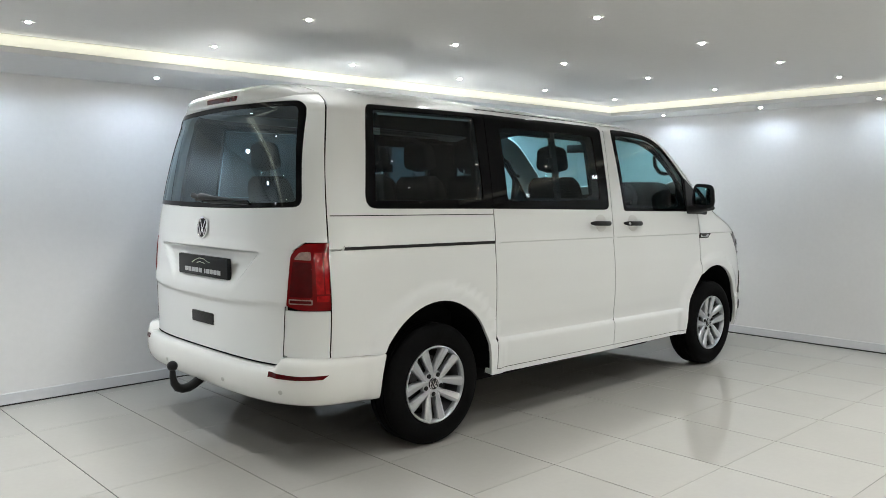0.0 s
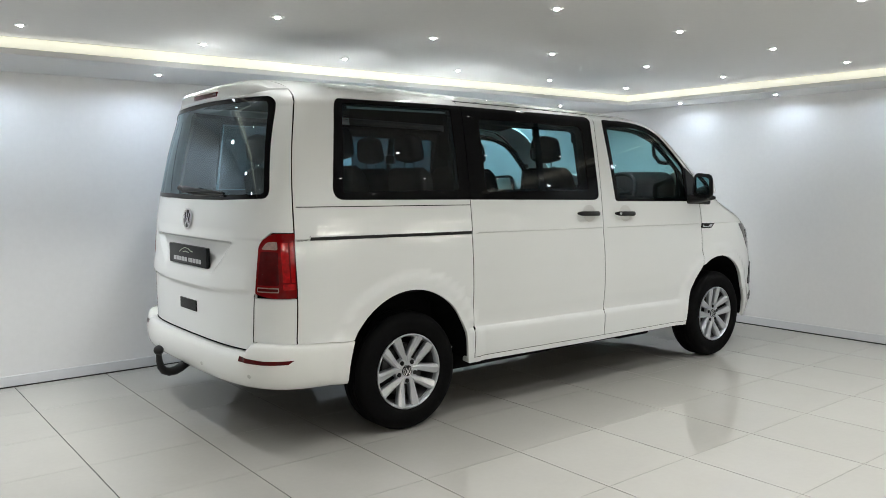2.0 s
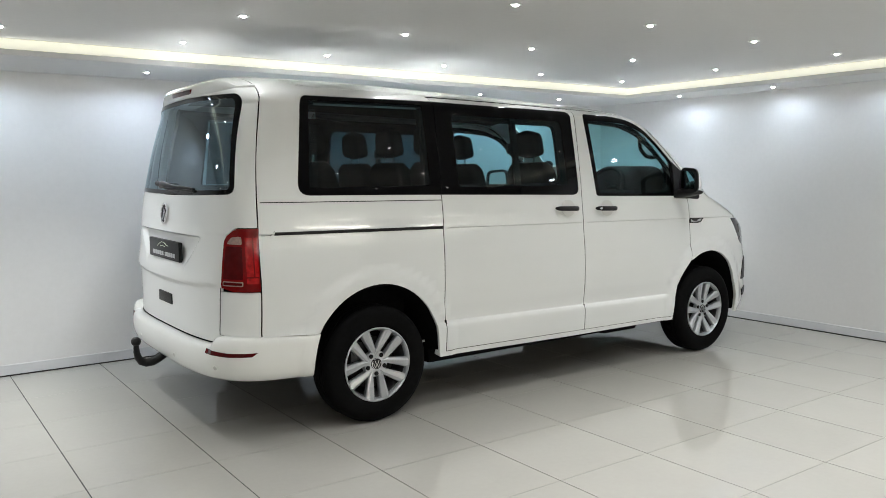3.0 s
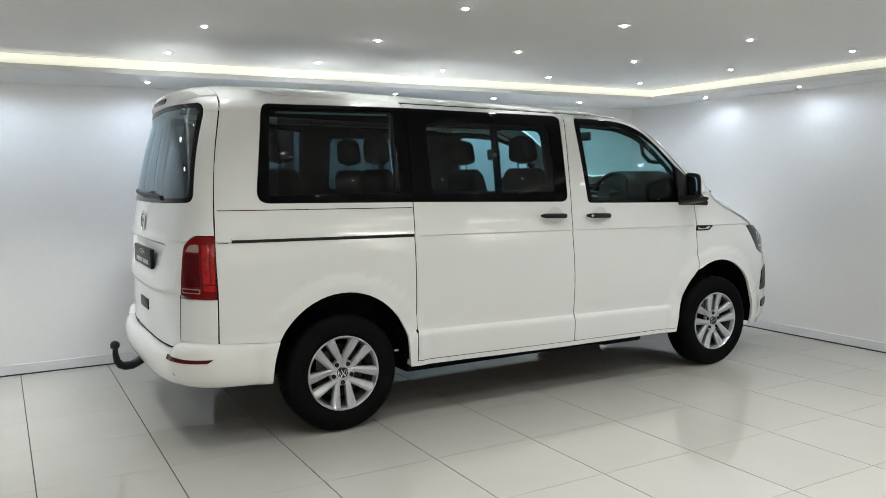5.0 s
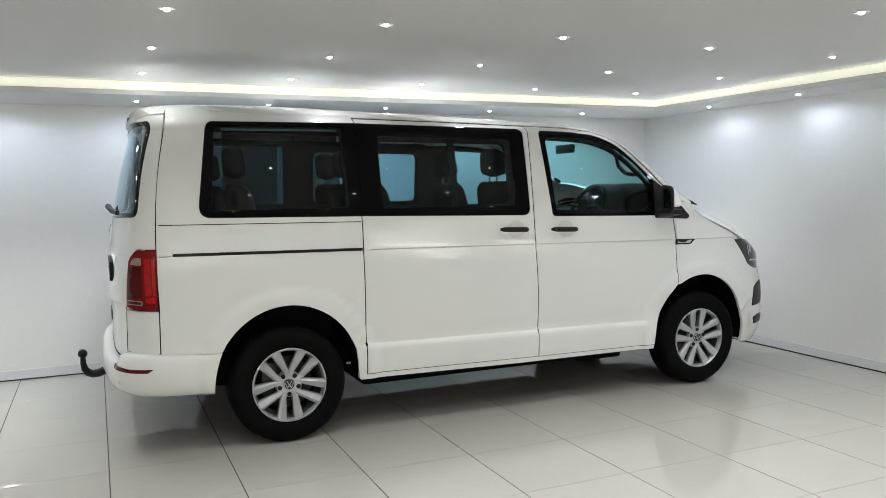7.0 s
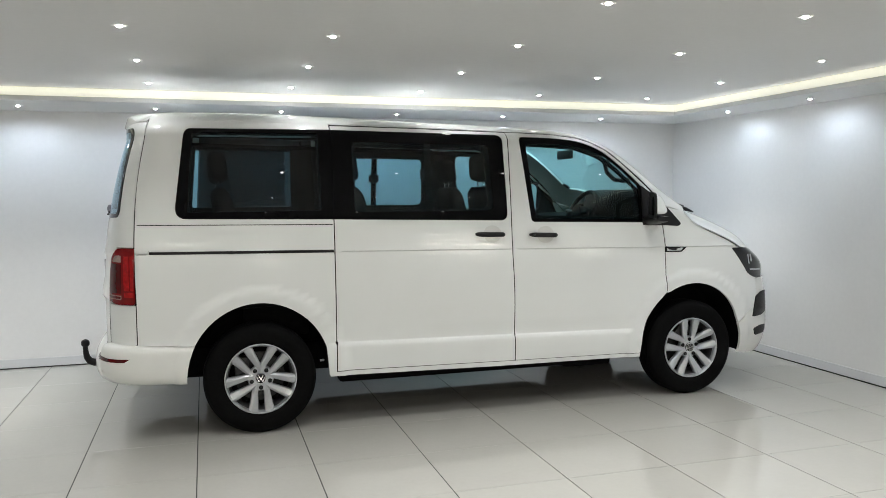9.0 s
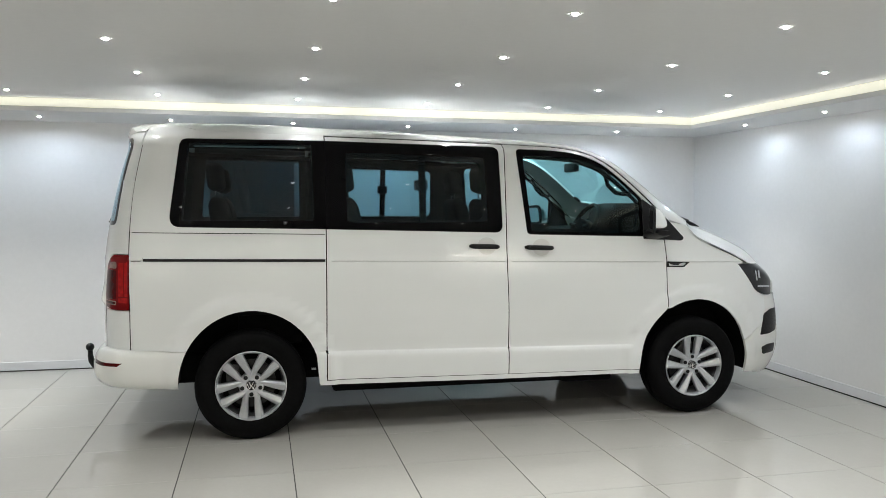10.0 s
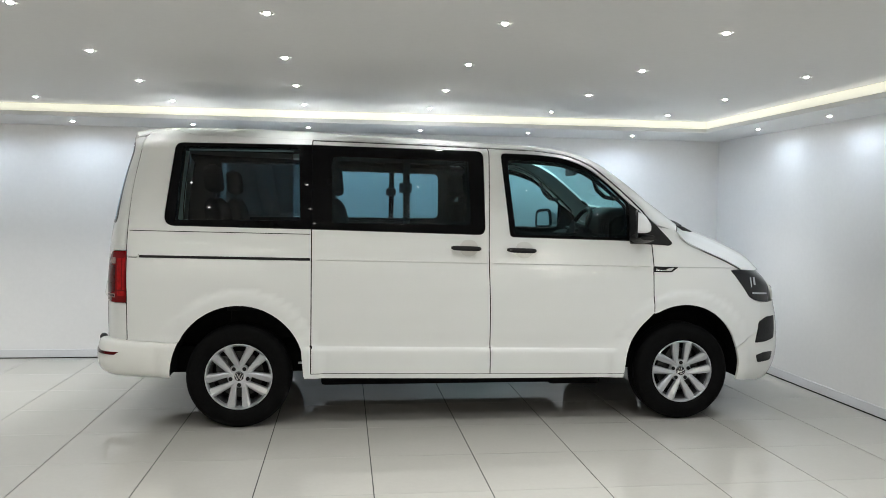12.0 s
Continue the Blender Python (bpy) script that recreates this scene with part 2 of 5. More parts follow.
def patch(name, mat, parent, outer, surf, holes=(), thick=0.018, lift=0.0, step=(0.05, 0.03), label="", rim=True, rows=()):
    """A sheet of bodywork: the outline (with holes) laid on the surface surf(u, v) -> place, with its own thickness."""
    loops = [dense(outer, 0.03)] + [dense(h, 0.03) for h in holes]
    polys = [np.array(l) for l in loops]
    pts, edges = [], []
    for l in loops:
        base = len(pts)
        pts += l
        edges += [(base + k, base + (k + 1) % len(l)) for k in range(len(l))]
    border = np.array(pts)
    (u0, v0), (u1, v1) = polys[0].min(0), polys[0].max(0)
    fall = 0.0145 if rows else 0.0               # the pressed lines drop towards the nose
    for i in range(1, int((u1 - u0) / step[0]) + 1):
        for j in range(-2, int((v1 - v0) / step[1]) + 4):
            u, v = u0 + i * step[0], v0 + j * step[1] - fall * i * step[0]
            if any(abs(v + 0.0145 * u - r) < 0.016 for r in rows):
                continue
            if np.min(np.abs(border[:, 0] - u) / step[0] + np.abs(border[:, 1] - v) / step[1]) > 0.6 and inside(u, v, polys[0]) and not any(inside(u, v, h) for h in polys[1:]):
                pts.append((u, v))
    for r in rows:
        for i in range(1, int((u1 - u0) / step[0]) + 1):
            u = u0 + i * step[0]
            v = r - 0.0145 * u
            if np.min(np.hypot(border[:, 0] - u, border[:, 1] - v)) > 0.006 and inside(u, v, polys[0]) and not any(inside(u, v, h) for h in polys[1:]):
                pts.append((u, v))
    verts, _, tris, *_ = delaunay_2d_cdt([Vector(p) for p in pts], edges, [], 0, 1e-7)
    keep = []
    for t in tris:
        c = (verts[t[0]] + verts[t[1]] + verts[t[2]]) / 3
        if abs((verts[t[1]] - verts[t[0]]).cross(verts[t[2]] - verts[t[0]])) < 2e-8:
            continue
        if inside(c.x, c.y, polys[0]) and not any(inside(c.x, c.y, h) for h in polys[1:]):
            keep.append(t)

    def at(u, v):
        p = Vector(surf(u, v))
        e = 0.003
        n = (Vector(surf(u + e, v)) - Vector(surf(u - e, v))).cross(Vector(surf(u, v + e)) - Vector(surf(u, v - e))).normalized()
        if n.dot(p - Vector((1.2, 0, 0.9))) < 0:
            n.negate()
        return p + n * lift, n

    place = [at(v.x, v.y) for v in verts]
    co = [p for p, _ in place]
    faces, normals = [], []
    for t in keep:
        a, b, c = (co[k] for k in t)
        t = tuple(t) if (b - a).cross(c - a).dot(place[t[0]][1]) > 0 else (t[0], t[2], t[1])
        faces.append(t)
        normals += [place[k][1] for k in t]
    if rim:
        count = {}
        for t in faces:
            for k in range(3):
                count[(t[k], t[(k + 1) % 3])] = 1
        for (a, b) in list(count):
            if (b, a) not in count:
                base = len(co)
                pa, na = place[a]
                pb, nb = place[b]
                co += [pa, pb, pb - nb * thick, pa - na * thick]
                faces.append((base, base + 3, base + 2, base + 1))
                n = (co[base + 3] - co[base]).cross(co[base + 1] - co[base])
                normals += [n.normalized() if n.length > 1e-12 else na] * 4
    me = bpy.data.meshes.new(name)
    me.from_pydata([tuple(p) for p in co], [], faces)
    me.polygons.foreach_set("use_smooth", [True] * len(me.polygons))
    me.update()
    me.normals_split_custom_set([tuple(n) for n in normals])
    return link(name, me, mat, parent, label)


# ---- the room ----
def structure(name, bm, mat, label, category):
    return tagged(part(name, bm, mat), label, category, kind="structure")


structure("wall_back", boxes((ROOM_X - 0.15, WALL_X + 0.15, WALL_Y, WALL_Y + 0.15, -0.1, 2.5)), WALL_PAINT, "plain white plastered showroom wall behind the van", "wall")
structure("wall_side", boxes((WALL_X, WALL_X + 0.15, HALL_Y, WALL_Y, -0.1, 2.5), (WALL_X + 0.15, HALL_X, HALL_Y, HALL_Y + 0.15, -0.1, 2.5)), WALL_PAINT, "plain white plastered showroom wall before the van", "wall")
structure("wall_far", boxes((ROOM_X - 0.15, ROOM_X, ROOM_Y - 0.15, WALL_Y, -0.1, 2.5)), WALL_PAINT, "plain white closing wall of the showroom", "wall")
# Two unseen walls, coloured dark to keep reflections in the van low.
structure("wall_hall", boxes((HALL_X, HALL_X + 0.15, ROOM_Y - 0.15, HALL_Y + 0.15, -0.1, 2.5)), DIM_HALL, "unseen closing wall of the hall, dark to dim reflections", "wall")
structure("wall_near", boxes((ROOM_X, HALL_X, ROOM_Y - 0.15, ROOM_Y, -0.1, 2.5)), DIM_HALL, "unseen closing wall opposite the van, dark to dim reflections", "wall")
structure("ceiling", boxes((ROOM_X, RIM_X, HALL_Y, RIM_Y, CEIL, 2.5), (ROOM_X, HALL_X, ROOM_Y, HALL_Y, CEIL, 2.5)), CEILING_PAINT, "smooth white plaster ceiling with rows of downlights", "ceiling")
structure("ceiling_rim", boxes((ROOM_X, WALL_X, RIM_Y, WALL_Y, SOFFIT, 2.5), (RIM_X, WALL_X, HALL_Y, RIM_Y, SOFFIT, 2.5)), CEILING_PAINT, "lower plaster rim round the ceiling with wall washers", "ceiling")
structure("trim_cove_back", boxes((ROOM_X, RIM_X - 0.004, RIM_Y - 0.004, RIM_Y + 0.01, STRIP_Z, CEIL - 0.003), bevel=0.001, segments=1), COVE_GLOW, "glowing cream light strip along the ceiling rim", "cove light")
structure("trim_cove_side", boxes((RIM_X - 0.004, RIM_X + 0.01, HALL_Y + 0.004, RIM_Y, STRIP_Z, CEIL - 0.003), bevel=0.001, segments=1), COVE_GLOW, "glowing cream light strip along the ceiling rim", "cove light")
structure("baseboard_back", boxes((ROOM_X, WALL_X, WALL_Y - 0.009, WALL_Y, 0.009, 0.082), bevel=0.003, segments=1), SKIRT_PAINT, "low grey-white painted skirting board", "skirting")
structure("baseboard_side", boxes((WALL_X - 0.009, WALL_X, HALL_Y, WALL_Y - 0.01, 0.009, 0.082), bevel=0.003, segments=1), SKIRT_PAINT, "low grey-white painted skirting board", "skirting")
structure("trim_joint_back", boxes((ROOM_X, WALL_X, WALL_Y - 0.0045, WALL_Y, -0.002, 0.009)), GROUT, "dark joint between floor and skirting", "joint")
structure("trim_joint_side", boxes((WALL_X - 0.0045, WALL_X, HALL_Y, WALL_Y - 0.006, -0.002, 0.009)), GROUT, "dark joint between floor and skirting", "joint")
FLOOR = structure("floor", boxes((ROOM_X, WALL_X, HALL_Y, WALL_Y, -0.1, -0.0022), (ROOM_X, HALL_X, ROOM_Y, HALL_Y, -0.1, -0.0022)), GROUT, "glossy cream porcelain tile floor with dark joints", "floor")


# ---- ceiling lights ----
def ceiling_light():
    top = new("ceiling_light")
    tagged(top, "small round recessed downlight, switched on", "ceiling light", "ceiling downlights")
    part("trim", lathe([(0.024, -0.002), (0.027, -0.004), (0.033, -0.0035), (0.036, 0.0), (0.024, 0.0)], 24, "z", closed=True), LAMP_TRIM, top, "thin metal ring", 40)
    part("well", lathe([(0.0245, -0.0015), (0.024, 0.0), (0.0, -0.001)], 24, "z"), LAMP_WELL, top, "dark recess", 40)
    part("bulb", lathe([(0.0, -0.0110), (0.008, -0.0100), (0.013, -0.006), (0.0145, -0.0015)], 20, "z"), LAMP_GLOW, top, "shining bulb", 60)
    return top


def spot(name, m, watts, size, blend, color):
    d = bpy.data.lights.new(name, "SPOT")
    d.energy, d.spot_size, d.spot_blend, d.color, d.shadow_soft_size = watts, radians(size), blend, color, 0.03
    new(name, d).matrix_world = m


def cove_led(m, length):
    """The line of light in the cove, which washes the ceiling beside it."""
    d = bpy.data.lights.new("cove_led", "AREA")
    d.shape, d.size, d.size_y, d.energy, d.color = "RECTANGLE", length, 0.02, COVE_W * length, (1.0, 0.98, 0.92)
    new("cove_led", d).matrix_world = m


cove_led(pose((ROOM_X + RIM_X) / 2, RIM_Y - 0.02, STRIP_Z + 0.012, -145), RIM_X - ROOM_X - 0.1)
cove_led(pose(RIM_X - 0.02, (HALL_Y + RIM_Y) / 2, STRIP_Z + 0.012, -145, 0, -90), RIM_Y - HALL_Y - 0.2)
FIRST_LIGHT = ceiling_light()
LIGHT_X = [3.355 - 1.003 * k for k in range(9)]
LIGHT_Y = [0.315 - 1.0 * k for k in range(6)]
ROW_POWER = (3.2, 0.2, 0.9, 1.4, 1.4, 1.2)         # first row raised for ceiling glow, second cut to spare the roof edge
made_first = False
for x in LIGHT_X:
    for y, power in zip(LIGHT_Y, ROW_POWER):
        at = pose(x, y, CEIL)
        if made_first:
            copy_thing(FIRST_LIGHT, at)
        else:
            FIRST_LIGHT.matrix_basis, made_first = at, True
        spot("downlight", pose(x, y, CEIL - 0.02), LAMP_W * power * (0.82 if x < -1.2 else 1.0 if x < 1.2 else 1.2), 112, 1.0, (0.975, 0.99, 0.98))
for x in [3.355 - 1.003 * k for k in range(8)]:
    copy_thing(FIRST_LIGHT, pose(x, 1.14, SOFFIT))
    spot("wall_washer", pose(x, 1.14, SOFFIT - 0.02), SOFFIT_W, 176, 0.45, (0.71, 0.84, 1.0))
for y in [0.28 - 0.99 * k for k in range(5)]:
    copy_thing(FIRST_LIGHT, pose(4.14, y, SOFFIT))
    spot("wall_washer", pose(4.14, y, SOFFIT - 0.02), SOFFIT_W * 0.55, 176, 0.45, (0.71, 0.84, 1.0))


def strip_light():
    """A long surface-mounted light of the hall behind the camera."""
    top_ob = new("strip_light")
    tagged(top_ob, "long white strip light on the ceiling, switched on", "strip light", "hall strip lights")
    part("housing", boxes((-0.75, 0.75, -0.06, 0.06, -0.03, 0.0), bevel=0.006), LAMP_TRIM, top_ob, "", 40)
    part("diffuser", boxes((-0.73, 0.73, -0.021, 0.021, -0.052, -0.03), bevel=0.007), BATTEN_GLOW, top_ob, "glowing diffuser", 40)
    return top_ob


STRIP = None
for y, shift_x in ((-6.9, -0.3), (-9.0, 0.4), (-11.5, -0.6), (-14.0, 0.2), (-17.0, -0.2)):
    for k, x in enumerate((-6.4, -3.9, -1.4, 1.1, 3.6, 6.1, 8.6)):
        if (k - round(y)) % 4 == 0:
            continue
        place = pose(x + shift_x, y, CEIL)
        if STRIP:
            copy_thing(STRIP, place)
        else:
            STRIP = strip_light()
            STRIP.matrix_basis = place


# ---- the van: surface of the body ----
HALF = 0.935                                  # half the greatest width
REAR0, FRONT0 = -0.5, 2.5                     # between these the sides run straight


def curve(xs, ys):
    """A smooth curve through points, with no overshoot."""
    xs, ys = np.array(xs, float), np.array(ys, float)
    h, d = np.diff(xs), np.diff(ys) / np.diff(xs)
    m = np.zeros(len(xs))
    m[0], m[-1] = d[0], d[-1]
    for k in range(1, len(xs) - 1):
        if d[k - 1] * d[k] > 0:
            w1, w2 = 2 * h[k] + h[k - 1], h[k] + 2 * h[k - 1]
            m[k] = (w1 + w2) / (w1 / d[k - 1] + w2 / d[k])

    def value(x):
        if x <= xs[0]:
            return float(ys[0] + m[0] * (x - xs[0]))
        if x >= xs[-1]:
            return float(ys[-1] + m[-1] * (x - xs[-1]))
        k = int(np.searchsorted(xs, x)) - 1
        t = (x - xs[k]) / h[k]
        return float((1 + 2 * t) * (1 - t) ** 2 * ys[k] + t * (1 - t) ** 2 * h[k] * m[k] + t * t * (3 - 2 * t) * ys[k + 1] + t * t * (t - 1) * h[k] * m[k + 1])

    return value


def corner_table(length, power):
    """A rounded corner in plan: arc length, how far it has gone along the van, the width left."""
    w = np.linspace(0.9, 0.0, 1500) * HALF
    gone = length * (1 - (w / HALF) ** power) ** (1 / power)
    g = np.linspace(0.0, gone[0], 1500)[:-1]
    w = np.r_[HALF * (1 - (g / length) ** power) ** (1 / power), w]
    gone = np.r_[g, gone]
    arc = np.r_[0, np.cumsum(np.hypot(np.diff(w), np.diff(gone)))]
    return arc, gone, w


REAR_ARC, REAR_GO, REAR_W = corner_table(0.41, 3.6)
FRONT_ARC, FRONT_GO, FRONT_W = corner_table(1.42, 4.0)
U_REAR, U_FRONT = REAR0 - REAR_ARC[-1], FRONT0 + FRONT_ARC[-1]

girth = curve([0.20, 0.34, 0.42, 0.496, 0.510, 0.522, 0.534, 0.541, 0.66, 0.78, 0.90, 1.00, 1.094, 1.1005, 1.1055, 1.113, 1.20, 1.27, 1.32, 1.60, 1.80, 2.1],
              [0.962, 0.986, 0.994, 0.9985, 0.9980, 0.9945, 0.987, 0.9800, 0.9925, 0.9985, 0.9975, 0.9915, 0.9820, 0.9810, 0.9878, 0.9868, 0.9775, 0.9682, 0.9620, 0.918, 0.880, 0.82])
rear_rake = curve([0.3, 0.6, 0.9, 1.12, 1.3, 1.55, 1.77, 1.9, 2.05], [0.0, 0.0, 0.0, 0.010, 0.032, 0.080, 0.140, 0.185, 0.26])
nose = curve([0.2, 0.31, 0.40, 0.49, 0.70, 0.79, 0.92, 1.0, 1.1, 1.3], [-0.10, -0.02, 0.005, 0.015, -0.008, -0.028, -0.040, -0.054, -0.088, -0.125])
shoulder = curve([-0.8, -0.5, 0.0, 1.0, 1.9, 2.16, 2.35, 2.54, 2.70, 2.80, 2.95, 3.05, 3.18, 3.36, 3.5, 3.65, 3.9],
                 [1.785, 1.80, 1.80, 1.795, 1.787, 1.768, 1.705, 1.565, 1.425, 1.340, 1.275, 1.215, 1.165, 1.075, 0.99, 0.92, 0.82])
crown = curve([-0.80, -0.66, -0.5, 0.0, 0.5, 1.0, 1.7, 2.1, 2.3, 2.48, 2.61, 2.75, 2.88, 3.02, 3.1, 3.18, 3.34, 3.56, 3.70, 3.8, 3.95],
              [1.945, 1.975, 1.993, 1.998, 1.982, 1.965, 1.936, 1.914, 1.886, 1.826, 1.745, 1.646, 1.535, 1.412, 1.365, 1.345, 1.28, 1.165, 1.075, 0.97, 0.86])


def smooth01(t):
    t = min(max(t, 0.0), 1.0)
    return t * t * (3 - 2 * t)


def plan(u):
    """Place along the van and half width for the girth coordinate u, which is x on the straight side and arc length round the corners."""
    if u < REAR0:
        a = REAR0 - u
        return REAR0 - float(np.interp(a, REAR_ARC, REAR_GO)), float(np.interp(a, REAR_ARC, REAR_W))
    if u > FRONT0:
        a = u - FRONT0
        return FRONT0 + float(np.interp(a, FRONT_ARC, FRONT_GO)), float(np.interp(a, FRONT_ARC, FRONT_W))
    return u, HALF


ARCHES = ((0.0, 0.36, 0.443), (3.0, 0.365, 0.438))    # x, z and radius of the wheel openings


def shift(x0, z):
    """How far the tail leans forwards and the nose backwards at a height."""
    return rear_rake(z) * (1 - smooth01((x0 + 0.91) / 0.65)) + nose(z) * smooth01((x0 - 2.9) / 0.8)


def side(u, z):
    """The right-hand side of the body, which runs on round the corners."""
    turn = 1.0
    if u < U_REAR:
        u, turn = 2 * U_REAR - u, -1.0
    if u > U_FRONT:
        u, turn = 2 * U_FRONT - u, -1.0
    x0, w = plan(u)
    x, zz = x0 + shift(x0, z), z
    for _ in range(3):
        zz = min(z, shoulder(x))
        x = x0 + shift(x0, zz)
    zs, zt = shoulder(x), crown(x)
    zz = min(z, zs)
    y = w * girth(zz + 0.0145 * x)
    if 0.46 < zz + 0.0145 * x < 0.60 and (x < 0.42 or x > 2.52):
        y = w * float(np.interp(zz + 0.0145 * x, [0.46, 0.60], [girth(0.46), girth(0.60)]))
    if z > zs:
        y *= math.sqrt(max(1 - ((z - zs) / (zt - zs)) ** 2, 1e-4))
    for ax, az, ar in ARCHES:
        d = math.hypot(x - ax, z - az)
        if d < ar + 0.14 and z > 0.2:
            y += 0.017 * smooth01((ar + 0.105 - d) / 0.05) * smooth01((w - 0.6) / 0.3)
    return x, -y * turn, z


def side_left(u, z):
    x, y, z = side(u, z)
    return x, -y, z


def ux(x, z):
    """The girth coordinate of a place x on the side at the height z."""
    a, b = U_REAR, U_FRONT
    for _ in range(40):
        c = (a + b) / 2
        a, b = (c, b) if side(c, z)[0] < x else (a, c)
    return (a + b) / 2


def uy(y, z, rear=True):
    """The girth coordinate on the rear (or front) face at a place y to the van's right."""
    a, b = (U_REAR, REAR0) if rear else (FRONT0, U_FRONT)
    for _ in range(40):
        c = (a + b) / 2
        big = -side(c, z)[1] > abs(y)
        a, b = ((a, c) if rear else (c, b)) if big else ((c, b) if rear else (a, c))
    u = (a + b) / 2
    return u if y >= 0 else (2 * U_REAR - u if rear else 2 * U_FRONT - u)


def top(x, y):
    """The roof, windscreen and bonnet over a place of the plan."""
    zs, zt = shoulder(x), crown(x)
    x0 = x
    for _ in range(6):
        x0 = x - shift(x0, zs)
    x0 = min(max(x0, -0.9), FRONT0 + 1.41)
    w = plan(x0)[1] if REAR0 <= x0 <= FRONT0 else (float(np.interp(REAR0 - x0, REAR_GO, REAR_W)) if x0 < 0 else float(np.interp(x0 - FRONT0, FRONT_GO, FRONT_W)))
    a = w * girth(zs + 0.0145 * x)
    return x, y, zs + (zt - zs) * math.sqrt(max(1 - (y / a) ** 2, 1e-3))


def xz(*pts):
    return [(ux(x, z), z) for x, z in pts]


def arch(k, a0, a1, n=22, grow=0.0):
    ax, az, ar = ARCHES[k]
    return [(ax + (ar + grow) * math.cos(radians(a0 + (a1 - a0) * j / n)) * 0.955, az + (ar + grow) * math.sin(radians(a0 + (a1 - a0) * j / n))) for j in range(n + 1)]


VAN = new("van")
VAN.matrix_basis = pose(0, 0.015, 0)
tagged(VAN, "white eight-seat passenger van with black trim and alloy wheels", "van")

FRONT_TOP = [(1.652, 1.854), (1.968, 1.846), (2.159, 1.822), (2.269, 1.784), (2.348, 1.742), (2.446, 1.668), (2.544, 1.585), (2.64, 1.497), (2.702, 1.437), (2.741, 1.362)]
CREASE = (0.490, 0.497, 0.504, 0.511, 0.518, 0.524, 0.530, 0.535, 0.5385, 0.542, 0.548, 0.558, 0.572, 1.088, 1.094, 1.098, 1.1005, 1.102, 1.104, 1.1055, 1.108, 1.113, 1.120)      # heights of the two pressed lines along the flank
GAP = 0.0034
TAIL_SEAM = [(-0.595, 1.952), (-0.622, 1.80), (-0.637, 1.715), (-0.673, 1.50), (-0.692, 1.20), (-0.694, 1.128), (-0.691, 0.86), (-0.692, 0.582)]


def tail_seam(z):
    return float(np.interp(z, [p[1] for p in reversed(TAIL_SEAM)], [p[0] for p in reversed(TAIL_SEAM)]))


QUARTER_GLASS = fillet([(-0.430, 1.842), (-0.478, 1.312), (0.4585, 1.296), (0.4585, 1.846)], [0.055, 0.075, 0.004, 0.004])
SLIDE_GLASS = fillet([(0.4635, 1.846), (0.4635, 1.296), (1.602, 1.270), (1.592, 1.828)], [0.004, 0.004, 0.05, 0.045])
FRONT_GLASS = fillet([(1.714, 1.818), (1.774, 1.258), (2.60, 1.240), (2.60, 1.494), (2.43, 1.645), (2.308, 1.735), (2.151, 1.794), (1.96, 1.814)], [0.03, 0.025, 0.01, 0.02, 0.1, 0.1, 0.1, 0.1])
FILM = fillet([(-0.322, 1.790), (-0.345, 1.35), (0.342, 1.352), (0.336, 1.793)], 0.006)      # the filmed part of the quarter windows


def grow(poly, d):
    """The outline moved outwards by d."""
    out = []
    n = len(poly)
    area = sum(poly[k][0] * poly[(k + 1) % n][1] - poly[(k + 1) % n][0] * poly[k][1] for k in range(n))
    s = 1 if area > 0 else -1
    for k in range(n):
        a, p, b = Vector(poly[k - 1]), Vector(poly[k]), Vector(poly[(k + 1) % n])
        t = (b - a).normalized()
        out.append((p.x + t.y * d * s, p.y - t.x * d * s))
    return out


